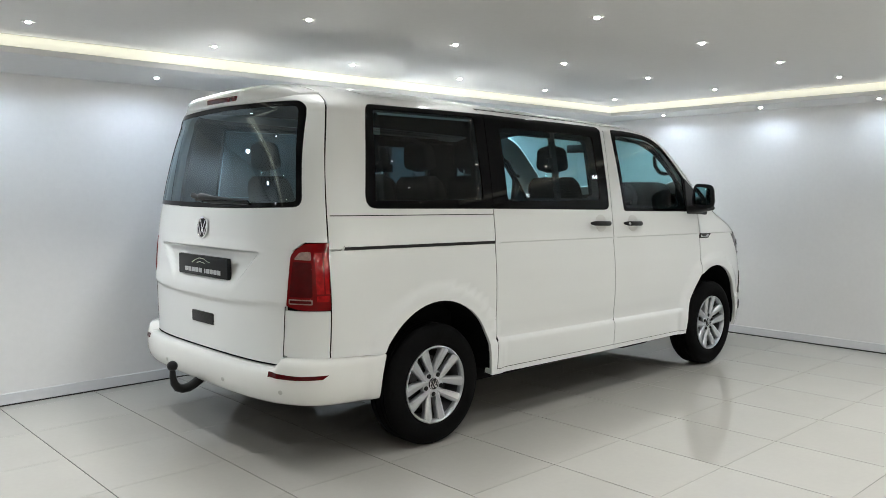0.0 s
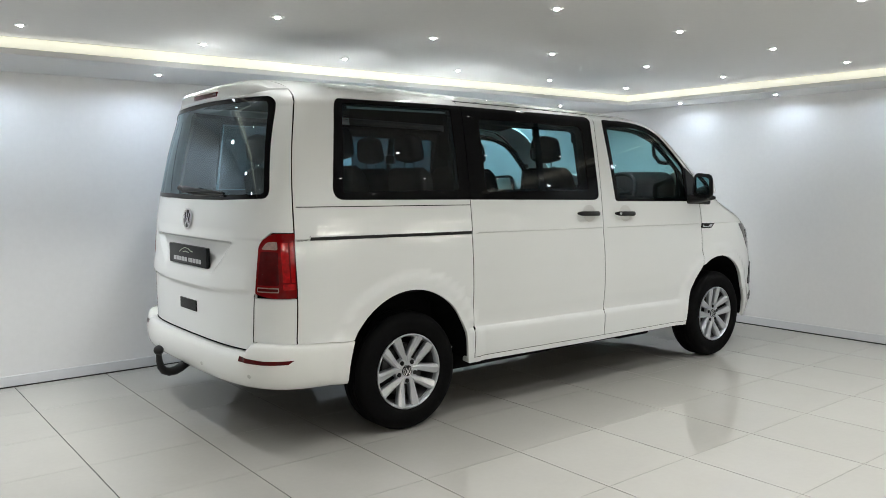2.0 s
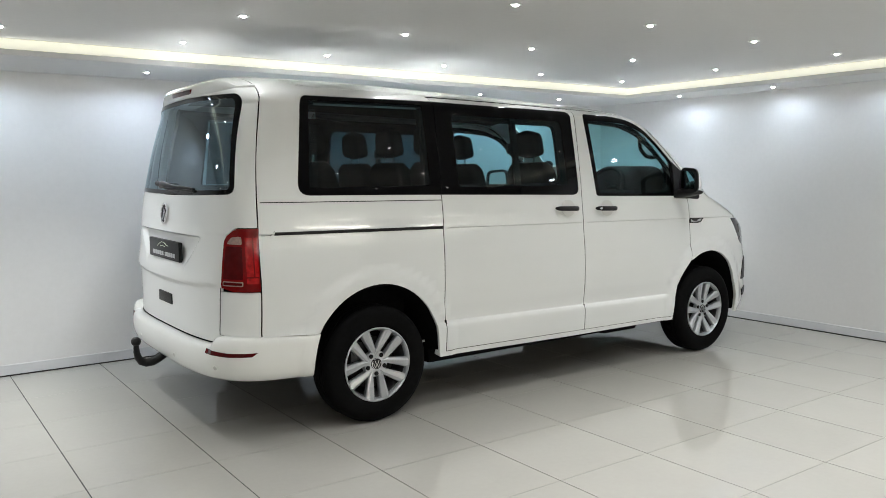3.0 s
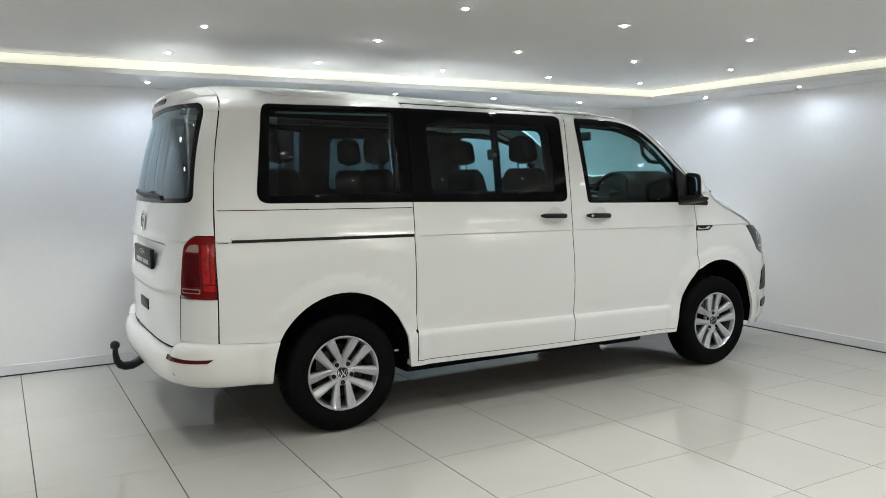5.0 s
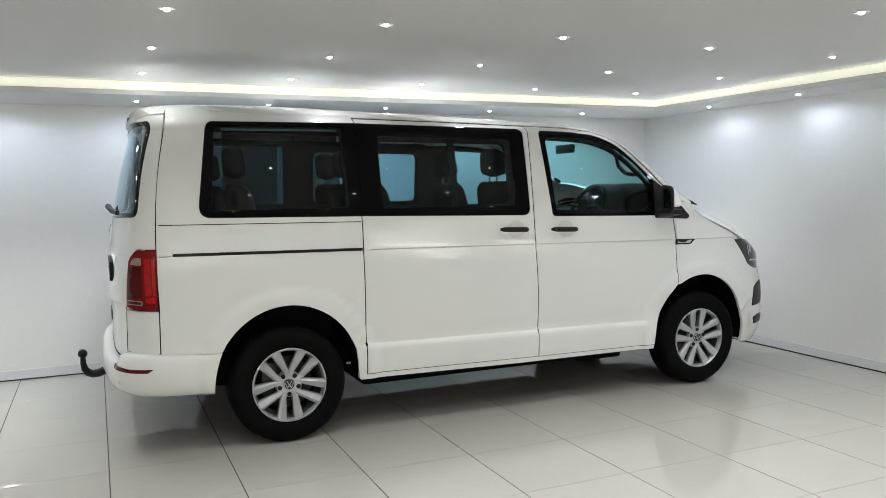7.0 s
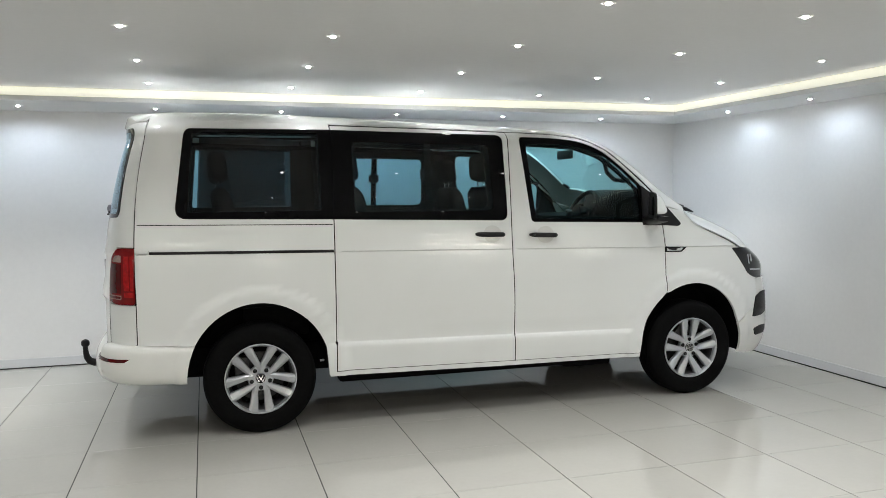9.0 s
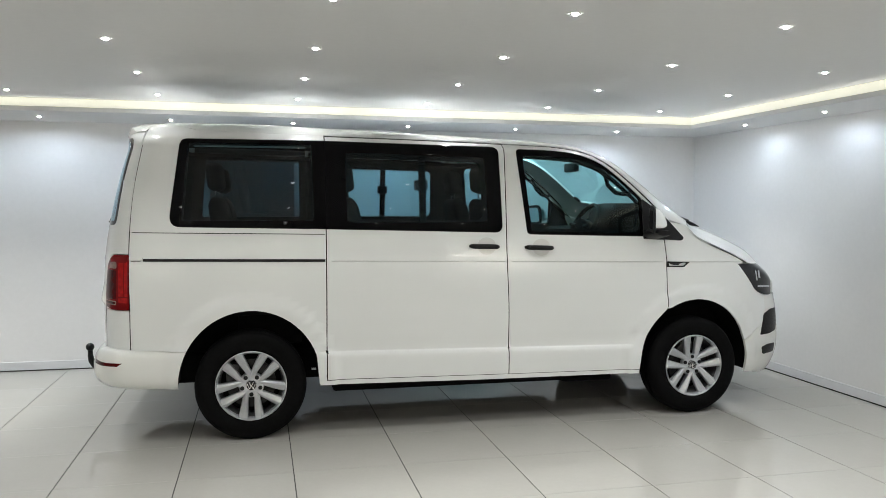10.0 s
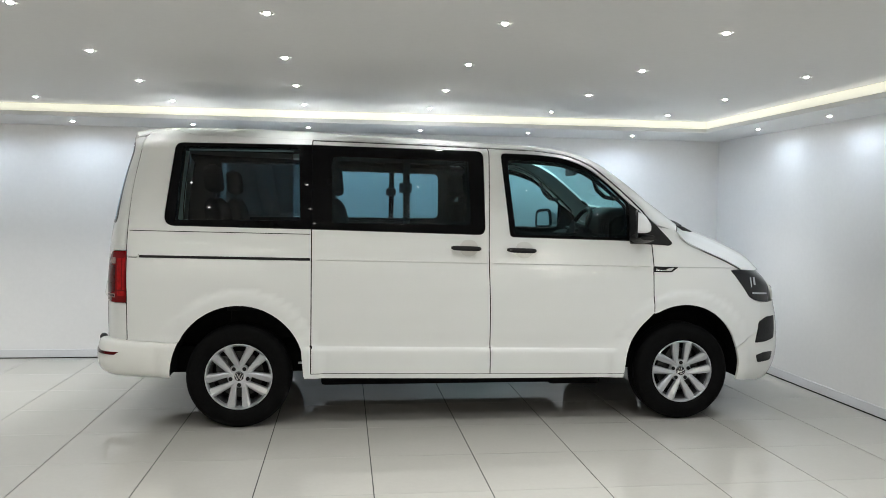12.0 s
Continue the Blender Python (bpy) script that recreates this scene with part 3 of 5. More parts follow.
def body_side(surf, hand):
    """One flank: quarter panel, sliding door, front door, wing, with their glazing."""
    # quarter panel with the wheel opening
    seam = [(x + GAP, z) for x, z in TAIL_SEAM]
    quarter = seam + [(-0.41, 0.566)] + arch(0, 152, 20)[0:] + [(0.413, 0.335), (0.460, 0.331), (0.460 - GAP, 0.36), (0.460 - GAP, 1.29), (0.460 - GAP, 1.886)]
    q = patch("quarter_panel", PAINT, VAN, xz(*quarter), surf, [grow(QUARTER_GLASS, 0.003)], rows=CREASE, label="white rear quarter panel with a wheel opening")
    # seam line and door rail cut into the quarter panel
    ribbon("seam", q, surf, [(-0.675, 1.277), (0.452, 1.262)], 0.0045, BLACK_PLASTIC)
    ribbon("door_rail", q, surf, [(-0.612, 1.116), (0.452, 1.102)], 0.013, BLACK_PLASTIC, "dark sliding door rail", 0.0055)
    ribbon("rail_lip", q, surf, [(-0.680, 1.107), (-0.63, 1.107), (-0.612, 1.128)], 0.003, BLACK_PLASTIC)
    qw = glazing("quarter_window", q, surf, QUARTER_GLASS, fillet([(-0.372, 1.820), (-0.405, 1.345), (0.388, 1.348), (0.378, 1.823)], 0.02), DARK_GLASS, 0.0, [FILM])
    patch("blind_rail", RAIL_GREY, qw, [(-0.328, 1.793), (0.340, 1.796), (0.340, 1.806), (-0.328, 1.803)], surf, lift=-0.008, thick=0.004, label="pale rail of the window blind")
    film = patch("dark_pane", PRIVACY, qw, FILM, surf, lift=-0.003, rim=False, label="pane with dark tint film")
    # sliding door
    door = [(0.460 + GAP, 1.29), (0.460 + GAP, 0.357)] + [(1.646 - GAP, 0.341), (1.640 - GAP, 0.8), (1.628 - GAP, 1.141), (1.634 - GAP, 1.848)] + [(1.0, 1.865), (0.460 + GAP, 1.874)]
    d = patch("sliding_door" if hand > 0 else "side_wall", PAINT, VAN, xz(*door), surf, [grow(SLIDE_GLASS, 0.003)], rows=CREASE, label="white sliding side door, shut" if hand > 0 else "white side panel with a sliding window")
    w = glazing("sliding_window", d, surf, SLIDE_GLASS, fillet([(0.585, 1.775), (0.592, 1.335), (1.508, 1.335), (1.495, 1.760)], 0.035), DARK_GLASS, 0.0)
    bar = patch("divider", GLOSS_BLACK, d, [(1.055, 1.78), (1.055, 1.33), (1.098, 1.33), (1.098, 1.77)], surf, lift=-0.006, thick=0.02)
    patch("latch", BLACK_PLASTIC, d, fillet([(1.03, 1.61), (1.03, 1.545), (1.115, 1.545), (1.115, 1.61)], 0.012), surf, lift=-0.022, thick=0.02)
    if hand > 0:
        handle(d, surf, 1.372, 1.572, 1.183)
    # front door
    front = [(1.634 + GAP, 1.850), (1.628 + GAP, 1.141), (1.640 + GAP, 0.8), (1.646 + GAP, 0.341), (2.572, 0.333)] + [p for p in arch(1, 176, 130, grow=0.004) if p[1] > 0.345 and p[0] < 2.776] + [(2.776 - GAP, 0.75), (2.772 - GAP, 1.071), (2.757 - GAP, 1.225), (2.741 - GAP, 1.36)]
    front += [(x - 0.005, z - 0.006) for x, z in reversed(FRONT_TOP[1:-1])]
    f = patch("front_door", PAINT, VAN, xz(*front), surf, [grow(FRONT_GLASS_ALL, 0.003)], rows=CREASE, label="white front door, shut")
    glazing("front_window", f, surf, FRONT_GLASS, fillet([(1.757, 1.775), (1.804, 1.276), (2.585, 1.258), (2.58, 1.49), (2.43, 1.628), (2.31, 1.71), (2.15, 1.762), (1.96, 1.775)], [0.03, 0.02, 0.01, 0.02, 0.1, 0.1, 0.1, 0.1]), SIDE_GLASS, 0.0)
    patch("mirror_triangle", BLACK_PLASTIC, f, fillet([(2.604, 1.49), (2.604, 1.226), (2.885, 1.206), (2.905, 1.225), (2.80, 1.335), (2.735, 1.395)], [0.005, 0.01, 0.03, 0.02, 0.02, 0.02]), surf, lift=0.006, thick=0.02)
    handle(f, surf, 1.748, 1.945, 1.172)
    lock = Vector(surf(1.768, 1.172))
    part("door_lock", tube([lock, lock + Vector((0, 0.046 if lock.y > 0 else -0.046, 0))], 0.008, 12), CHROME, f, "small round lock", 40)
    # wing
    wing = [(2.7725 + GAP, 1.071), (2.776 + GAP, 0.745)] + [p for p in arch(1, 118, 18) if p[0] > 2.7765 + GAP] + [(3.6008, 0.618), (3.6075, 0.8045), (3.55, 0.822), (3.500, 0.850), (3.343, 1.040), (3.400, 1.0415), (3.374, 1.064), (3.29, 1.104), (3.134, 1.168), (2.992, 1.237), (2.938, 1.300), (2.90, 1.318), (2.80, 1.336), (2.7425 + GAP, 1.362), (2.7575 + GAP, 1.225)]
    g = patch("wing", PAINT, VAN, xz(*wing), surf, rows=CREASE, label="white front wing")
    s = patch("side_indicator", BLACK_PLASTIC, g, xz(*[(2.776, 1.066), (2.945, 1.060), (2.905, 1.026), (2.87, 1.024), (2.776, 1.026)]), surf, lift=0.004, thick=0.01, label="black framed chrome side marker")
    patch("chrome_insert", CHROME, s, xz(*[(2.786, 1.058), (2.918, 1.054), (2.895, 1.034), (2.786, 1.035)]), surf, lift=0.007, thick=0.004)
    patch("mark", BLACK_PLASTIC, s, xz(*[(2.815, 1.052), (2.86, 1.051), (2.86, 1.039), (2.815, 1.040)]), surf, lift=0.009, thick=0.003)
    # head lamp
    h = patch("headlight", LAMP_DARK, VAN, xz(*[(3.349, 1.0365), (3.45, 1.038), (3.56, 1.030), (3.67, 1.014), (3.715, 0.90), (3.70, 0.802), (3.61, 0.810), (3.554, 0.826), (3.506, 0.853), (3.428, 0.945)]), surf, lift=-0.002, label="dark headlight with bright inner strips")
    for a in ([(3.508, 0.985), (3.520, 0.985), (3.530, 0.915), (3.518, 0.915)], [(3.536, 0.985), (3.556, 0.985), (3.564, 0.93), (3.544, 0.93)], [(3.53, 0.880), (3.68, 0.870), (3.68, 0.858), (3.53, 0.868)]):
        patch("light_strip", LAMP_SILVER, h, xz(*a), surf, lift=0.002, thick=0.004)
    # dark seals behind the gaps
    seal(surf, [(x, z) for x, z in TAIL_SEAM[1:]])
    seal(surf, [(0.460, 0.345), (0.460, 1.29), (0.460, 1.88)])
    seal(surf, [(1.646, 0.33), (1.640, 0.8), (1.628, 1.141), (1.634, 1.86)])
    seal(surf, [(2.776, 0.755), (2.7723, 1.071), (2.757, 1.225), (2.743, 1.35)])
    seal(surf, [(0.46, 1.8815), (1.0, 1.8725), (1.635, 1.855)] + [(x - 0.001, z - 0.001) for x, z in FRONT_TOP[1:]])
    seal(surf, [(0.45, 0.3545), (1.646, 0.339), (2.572, 0.331)])
    # lining inside
    lining = [(-0.60, 1.90), (-0.66, 0.88), (0.47, 0.88), (0.47, 0.42), (2.50, 0.42), (2.50, 0.88), (2.80, 0.88), (2.80, 1.20), (2.72, 1.34), (2.62, 1.46), (2.446, 1.625), (2.30, 1.735), (2.1, 1.80), (1.7, 1.84), (0.5, 1.865)]
    holes = [fillet([(-0.364, 1.818), (-0.398, 1.352), (0.382, 1.355), (0.372, 1.820)], 0.02), fillet([(0.605, 1.755), (0.61, 1.355), (1.488, 1.355), (1.478, 1.742)], 0.05), fillet([(1.765, 1.775), (1.82, 1.30), (2.57, 1.285), (2.60, 1.465), (2.43, 1.615), (2.31, 1.698), (2.14, 1.752), (1.96, 1.765)], 0.05)]
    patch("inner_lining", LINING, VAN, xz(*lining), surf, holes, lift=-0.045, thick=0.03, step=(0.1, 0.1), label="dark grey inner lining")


FRONT_GLASS_ALL = fillet([(1.714, 1.818), (1.774, 1.258), (2.60, 1.240), (2.604, 1.222), (2.755, 1.215), (2.738, 1.385), (2.60, 1.496), (2.43, 1.645), (2.308, 1.735), (2.151, 1.794), (1.96, 1.814)], [0.03, 0.025, 0, 0, 0, 0, 0, 0.1, 0.1, 0.1, 0.1])


def seal(surf, pts, width=0.016):
    """A dark rubber strip below the gap between two panels."""
    a, b = [], []
    for k, p in enumerate(pts):
        d = (Vector(pts[min(k + 1, len(pts) - 1)]) - Vector(pts[max(k - 1, 0)])).normalized() * width / 2
        a.append((p[0] - d.y, p[1] + d.x))
        b.append((p[0] + d.y, p[1] - d.x))
    patch("door_seal", SHADOW_BLACK, VAN, xz(*(a + b[::-1])), surf, lift=-0.0035, thick=0.004, step=(0.2, 0.2), rim=False)


def ribbon(name, parent, surf, pts, width, mat, label="", lift=0.0012):
    a = [(x, z + width / 2) for x, z in pts]
    b = [(x, z - width / 2) for x, z in reversed(pts)]
    return patch(name, mat, parent, xz(*(a + b)), surf, lift=lift, thick=lift + 0.003, label=label)


def glazing(name, parent, surf, outer, clear, mat, lift, cut=()):
    """A pane with its black border."""
    pane = patch(name, GLOSS_BLACK, parent, outer, surf, [clear], lift=lift, thick=0.012, label="black glass border")
    p = patch("pane", mat, pane, clear, surf, cut, lift=lift - 0.003, thick=0.002, rim=False, label="tinted glass")
    return pane


def handle(parent, surf, x0, x1, z):
    """A pull handle over a flat round disc, greyed for the shade of a shallow cup."""
    xm = (x0 + x1) / 2 + 0.02
    cup = [(xm + 0.062 * math.cos(2 * math.pi * k / 28), z - 0.002 + 0.056 * math.sin(2 * math.pi * k / 28)) for k in range(28)]
    patch("handle_cup", CUP_SHADE, parent, cup, surf, lift=0.0015, thick=0.003, label="flat disc, greyed for the shade of the cup")
    bm = bmesh.new()
    n, rings = 14, []
    for k in range(n + 1):
        t = k / n
        x = x0 + (x1 - x0) * t
        p = Vector(surf(x, z - 0.006 * t))
        out = 1 if p.y > 0 else -1
        bow = 0.014 + 0.026 * math.sin(math.pi * t) ** 0.4
        h, d = 0.0165 * (1 - 0.5 * abs(2 * t - 1) ** 10), 0.011
        rings.append([bm.verts.new((p.x, p.y + out * (bow + d * math.cos(a)), p.z + h * math.sin(a))) for a in [2 * math.pi * j / 10 for j in range(10)]])
    for a, b in zip(rings, rings[1:]):
        for j in range(10):
            bm.faces.new((a[j], a[(j + 1) % 10], b[(j + 1) % 10], b[j]))
    bm.faces.new(rings[0])
    bm.faces.new(rings[-1])
    part("door_handle", bm, BLACK_PLASTIC, parent, "black pull handle", 50)


# Car paint made greyer: the shade in the handle cups.
CUP_SHADE = material("handle_cup_shade", (0.70, 0.70, 0.68), 0.35, coat=0.8, stain=0.02)
body_side(side, 1)
body_side(side_left, -1)


# ---- roof, bonnet, windscreen ----
def edge_y(x, z):
    return -side(ux(x, z), z)[1]


RIM_LINE = [(-0.589, 1.952), (-0.3, 1.90), (0.2, 1.89), (0.462, 1.886), (1.0, 1.877), (1.635, 1.859)] + [(x + 0.002, z + 0.003) for x, z in FRONT_TOP[1:]] + [(2.765, 1.357), (2.80, 1.340)]
right = [(x, -edge_y(x, z)) for x, z in RIM_LINE] + [(2.935, -edge_y(2.935, 1.303)), (3.01, -0.715), (3.065, -0.42), (3.085, 0.0)]
left = [(x, -y) for x, y in reversed(right[:-1])]
screen = [(2.15, -0.57), (2.5, -0.66), (2.78, -0.71), (2.83, -0.69), (2.96, -0.46), (2.99, 0.0), (2.96, 0.46), (2.83, 0.69), (2.78, 0.71), (2.5, 0.66), (2.15, 0.57), (2.19, 0.0)]
patch("roof", PAINT, VAN, right + left, top, [screen], step=(0.06, 0.05), label="white roof and windscreen pillars")
w = patch("windscreen", SIDE_GLASS, VAN, screen, top, lift=-0.003, rim=False, step=(0.06, 0.06), label="clear curved windscreen")
patch("headliner", HEADLINER, VAN, [(-0.55, -0.62), (2.08, -0.62), (2.08, 0.62), (-0.55, 0.62)], top, lift=-0.05, rim=False, step=(0.2, 0.2), label="cabin ceiling, darkened for the dim cabin")
SEAM_X, SEAM_Z = [2.942, 2.994, 3.136, 3.294, 3.373, 3.440], [1.306, 1.245, 1.176, 1.112, 1.074, 1.043]
CREST_X, CREST_Z = [3.11, 3.20, 3.37, 3.58, 3.74, 3.868], [1.366, 1.336, 1.280, 1.196, 1.115, 1.0]
KNOTS = [0.0, 0.11, 0.33, 0.58, 0.79, 1.0]
SEAM_W = [edge_y(x, z) - 0.001 for x, z in zip(SEAM_X, SEAM_Z)]
seam_x, seam_z, seam_w = curve(KNOTS, SEAM_X), curve(KNOTS, SEAM_Z), curve(KNOTS, SEAM_W)
crest_x, crest_z = curve(KNOTS, CREST_X), curve(KNOTS, CREST_Z)


def bonnet_surf(u, v):
    """The bonnet: u runs from the windscreen to the nose, v across, -1 to 1 between the two wings."""
    a = abs(v)
    x = crest_x(u) - (crest_x(u) - seam_x(u)) * a ** 2.5
    z = seam_z(u) + (crest_z(u) - seam_z(u)) * (1 - a ** 2.6) + 0.006 * smooth01((0.82 - a) / 0.12)
    return x, v * seam_w(u), z


sheet = [(0.0, -0.993), (1.0, -0.993), (1.0, -0.5), (1.0, 0.5), (1.0, 0.993), (0.0, 0.993), (0.0, 0.5), (0.0, -0.5)]
patch("bonnet", PAINT, VAN, sheet, bonnet_surf, step=(0.05, 0.05), label="white bonnet")
patch("bonnet_seal", SHADOW_BLACK, VAN, [(-0.02, -1.012), (1.0, -1.012), (1.0, 1.012), (-0.02, 1.012)], bonnet_surf, lift=-0.006, thick=0.004, step=(0.1, 0.1), rim=False)
cw = [(3.08, 0.0), (3.06, -0.42), (3.005, -0.715), (2.935, -edge_y(2.935, 1.303)), (2.948, -edge_y(2.948, 1.296)), (3.033, -0.702), (3.093, -0.402), (3.113, 0.0)]
patch("cowl", BLACK_PLASTIC, VAN, cw + [(x, -y) for x, y in reversed(cw[1:-1])], top, lift=-0.008, step=(0.06, 0.06), label="black cowl below the windscreen")
part("wiper_arm", tube([(x, y, top(x, y)[2] + 0.012) for x, y in ((3.04, -0.72), (3.05, -0.6), (3.03, -0.3), (3.0, 0.1))], [0.010, 0.012, 0.008, 0.005], 8), BLACK_PLASTIC, VAN, "black windscreen wiper", 50)
part("wiper_arm", tube([(3.115, -0.74, 1.300), (3.05, -0.745, 1.320), (2.985, -0.755, 1.348)], [0.004, 0.014, 0.003], 8), BLACK_PLASTIC, VAN, "black windscreen wiper", 50)

# ---- front end ----
fb = xz(*[(x, z - 0.003) for x, z in arch(1, 17.5, -12, 8)]) + [(ux(3.6, 0.245), 0.245)]
fb += [(uy(y, 0.26, False), 0.26) for y in (0.5, 0.0, -0.5)] + [(2 * U_FRONT - u, z) for u, z in reversed(fb)]
tops = [(ux(3.601, 0.617), 0.617), (ux(3.608, 0.803), 0.803), (uy(0.6, 0.80, False), 0.80), (uy(0.55, 1.0, False), 1.0)]
fb += [(2 * U_FRONT - u, z) for u, z in tops] + [(uy(0.0, 1.03, False), 1.03)] + list(reversed(tops))
BUMP = patch("front_bumper", BUMPER_PAINT, VAN, fb, side, step=(0.06, 0.04), label="white front bumper and grille panel")
for surf in (side, side_left):
    patch("air_intake", BLACK_PLASTIC, BUMP, fillet(xz((3.595, 0.670), (3.67, 0.70), (3.76, 0.70), (3.76, 0.54), (3.66, 0.522), (3.565, 0.520)), 0.012), surf, lift=0.006, label="black lower air intake")
    patch("fog_light", BLACK_PLASTIC, BUMP, fillet(xz((3.575, 0.432), (3.65, 0.448), (3.74, 0.445), (3.72, 0.385), (3.59, 0.38)), 0.015), surf, lift=0.006, label="black fog light recess")
patch("grille", BLACK_PLASTIC, BUMP, [(uy(0.55, 0.9, False), 0.88), (uy(-0.55, 0.9, False), 0.88), (uy(-0.5, 0.97, False), 0.97), (uy(0.5, 0.97, False), 0.97)], side, lift=0.006, label="black front grille")


# ---- tailgate ----
def flip(pts):
    return [(2 * U_REAR - u, z) for u, z in reversed(pts)]


def gate_surf(u, z):
    """The tailgate: a recess for the plate under a sharp eave, and a soft ridge below."""
    x, y, z = side(u, z)
    half = float(np.interp(z, [0.86, 0.93, 1.09], [0.36, 0.40, 0.57]))
    inn = 0.030 * smooth01((1.094 - z) / 0.010) * smooth01((z - 0.87) / 0.16) * smooth01((half - abs(y)) / 0.05)
    eave = 0.008 * smooth01((1.16 - z) / 0.07) * smooth01((z - 1.088) / 0.006) * smooth01((0.62 - abs(y)) / 0.12)
    ridge = 0.017 * smooth01((0.98 - z) / 0.13) * smooth01((z - 0.806 - 0.03 * (y / 0.75) ** 2) / 0.026) * smooth01((0.765 - abs(y)) / 0.07)
    return x + inn - eave - ridge, y, z


RW = [(uy(0.682, 1.84), 1.847), (uy(0.740, 1.60), 1.60), (uy(0.796, 1.325), 1.322), (uy(0.4, 1.32), 1.312), (uy(0.001, 1.32), 1.309)]
REAR_WINDOW = fillet(RW[:-1] + flip(RW) + [(uy(0.0, 1.86), 1.862)], [0.04, 0.3, 0.05] + [0.1] * 3 + [0.05, 0.3, 0.04, 0.2], 5)
clear = [(uy(0.652, 1.825), 1.825), (uy(0.712, 1.60), 1.60), (uy(0.768, 1.342), 1.342), (uy(0.0, 1.332), 1.332)]
CLEAR = fillet(clear[:-1] + flip(clear) + [(uy(0.0, 1.838), 1.838)], 0.03, 4)
tg = [(ux(tail_seam(z) - GAP, z), z) for z in (1.80, 1.715, 1.447, 1.149)] + [ (uy(0.829, 1.149), 1.150), (uy(0.783, 1.10), 1.112), (uy(0.752, 0.83), 0.835), (uy(0.742, 0.7), 0.7), (uy(0.735, 0.59), 0.59), (uy(0.722, 0.565), 0.545), (uy(0.70, 0.56), 0.538), (uy(0.0, 0.56), 0.537)]
tops = [(ux(tail_seam(1.89) - GAP, 1.89), 1.890)]
GATE = patch("tailgate", PAINT, VAN, tops + tg + flip(tops + tg[:-1]) + [(uy(0.0, 1.89), 1.890)], gate_surf, [grow(REAR_WINDOW, 0.003)], step=(0.022, 0.012), label="white tailgate, shut")
rwin = patch("rear_window", GLOSS_BLACK, GATE, REAR_WINDOW, side, [CLEAR], lift=0.001, thick=0.012, label="black glass border")
pane = patch("pane", TAIL_GLASS, rwin, CLEAR, side, lift=-0.002, rim=False, label="dark tinted glass")

# dark gaps round the lower tailgate
for surf in (side, side_left):
    gap = [(0.750, 0.835), (0.7445, 0.76), (0.7375, 0.66), (0.732, 0.585)]
    patch("gate_seam", SHADOW_BLACK, GATE, [(uy(y, z) - 0.0022, z) for y, z in gap] + [(uy(y, z) + 0.0022, z) for y, z in reversed(gap)], surf, lift=0.0015, thick=0.004, step=(0.05, 0.05))
patch("gate_seam", SHADOW_BLACK, GATE, [(uy(0.722, 0.55), 0.5445), (uy(0.722, 0.54), 0.5375), (uy(0.0, 0.54), 0.5355), (uy(-0.722, 0.54), 0.5375), (uy(-0.722, 0.55), 0.5445), (uy(0.0, 0.55), 0.5425)], side, lift=0.002, thick=0.004, step=(0.05, 0.05))

# spoiler lip over the rear window
bm = bmesh.new()
rings = []
u_end = ux(tail_seam(1.89) - GAP, 1.89)
y_end = -side(u_end, 1.89)[1]
y_roof = edge_y(-0.589, 1.952)
for k in range(49):
    u = u_end + (2 * U_REAR - 2 * u_end) * k / 48
    g = Vector(side(u, 1.880))
    b = min(abs(g.y) / y_end, 1.0)
    tr = Vector((-0.587, y_roof * g.y / y_end, 0))
    tr.z = top(-0.587, tr.y)[2] - 0.001
    c = min(b / 0.90, 1.0)
    lip, h = 0.008 * max(1 - c ** 5, 0.0), max(1 - c ** 9, 0.0)
    e = g + Vector((-lip, 0, 0.0))
    edge = e + Vector((0.022 * h, 0, 0.010 + 0.046 * h))
    m1 = tr.lerp(edge, 0.5) + Vector((0, 0, 0.006 * h))
    rings.append([bm.verts.new(p) for p in (tr, m1, edge, edge + Vector((-0.008 * h, 0, -0.006 * h)), edge + Vector((-0.012 * h, 0, -0.016 * h)), e + Vector((-0.004 * h, 0, -0.004)), e + Vector((0.002, 0, -0.014)), g + Vector((0.004, 0, -0.020)), g + Vector((0.03, 0, -0.020)))])
for a, b in zip(rings, rings[1:]):
    for j in range(8):
        bm.faces.new((a[j], a[j + 1], b[j + 1], b[j]))
SPOILER = part("spoiler", bm, PAINT, VAN, "white spoiler lip over the rear window", 50)
XS = side(U_REAR, 1.880)[0] - 0.004
bm = boxes((XS - 0.008, XS + 0.03, -0.168, 0.168, 1.880, 1.908), bevel=0.005)
part("brake_light", bm, RED_DARK, SPOILER, "dark red high brake light", 40)

# badge, plate recess, plate, handle
XB = side(U_REAR, 1.2)[0]
bm = lathe([(0.056, 0.0), (0.060, -0.006), (0.060, -0.010), (0.054, -0.012), (0.050, -0.008), (0.050, 0.0)], 40, closed=True)
TURN_REAR = Matrix.Rotation(radians(-90), 4, "Z")
BADGE = part("badge", bm, CHROME, GATE, "round chrome ring badge", 40, m=Matrix.Translation((XB - 0.003, 0, 1.197)) @ Matrix.Rotation(radians(6), 4, "Y") @ TURN_REAR)
part("badge_disc", lathe([(0.0, -0.004), (0.052, -0.004), (0.052, 0.0)], 32), PLATE_BLACK, BADGE)


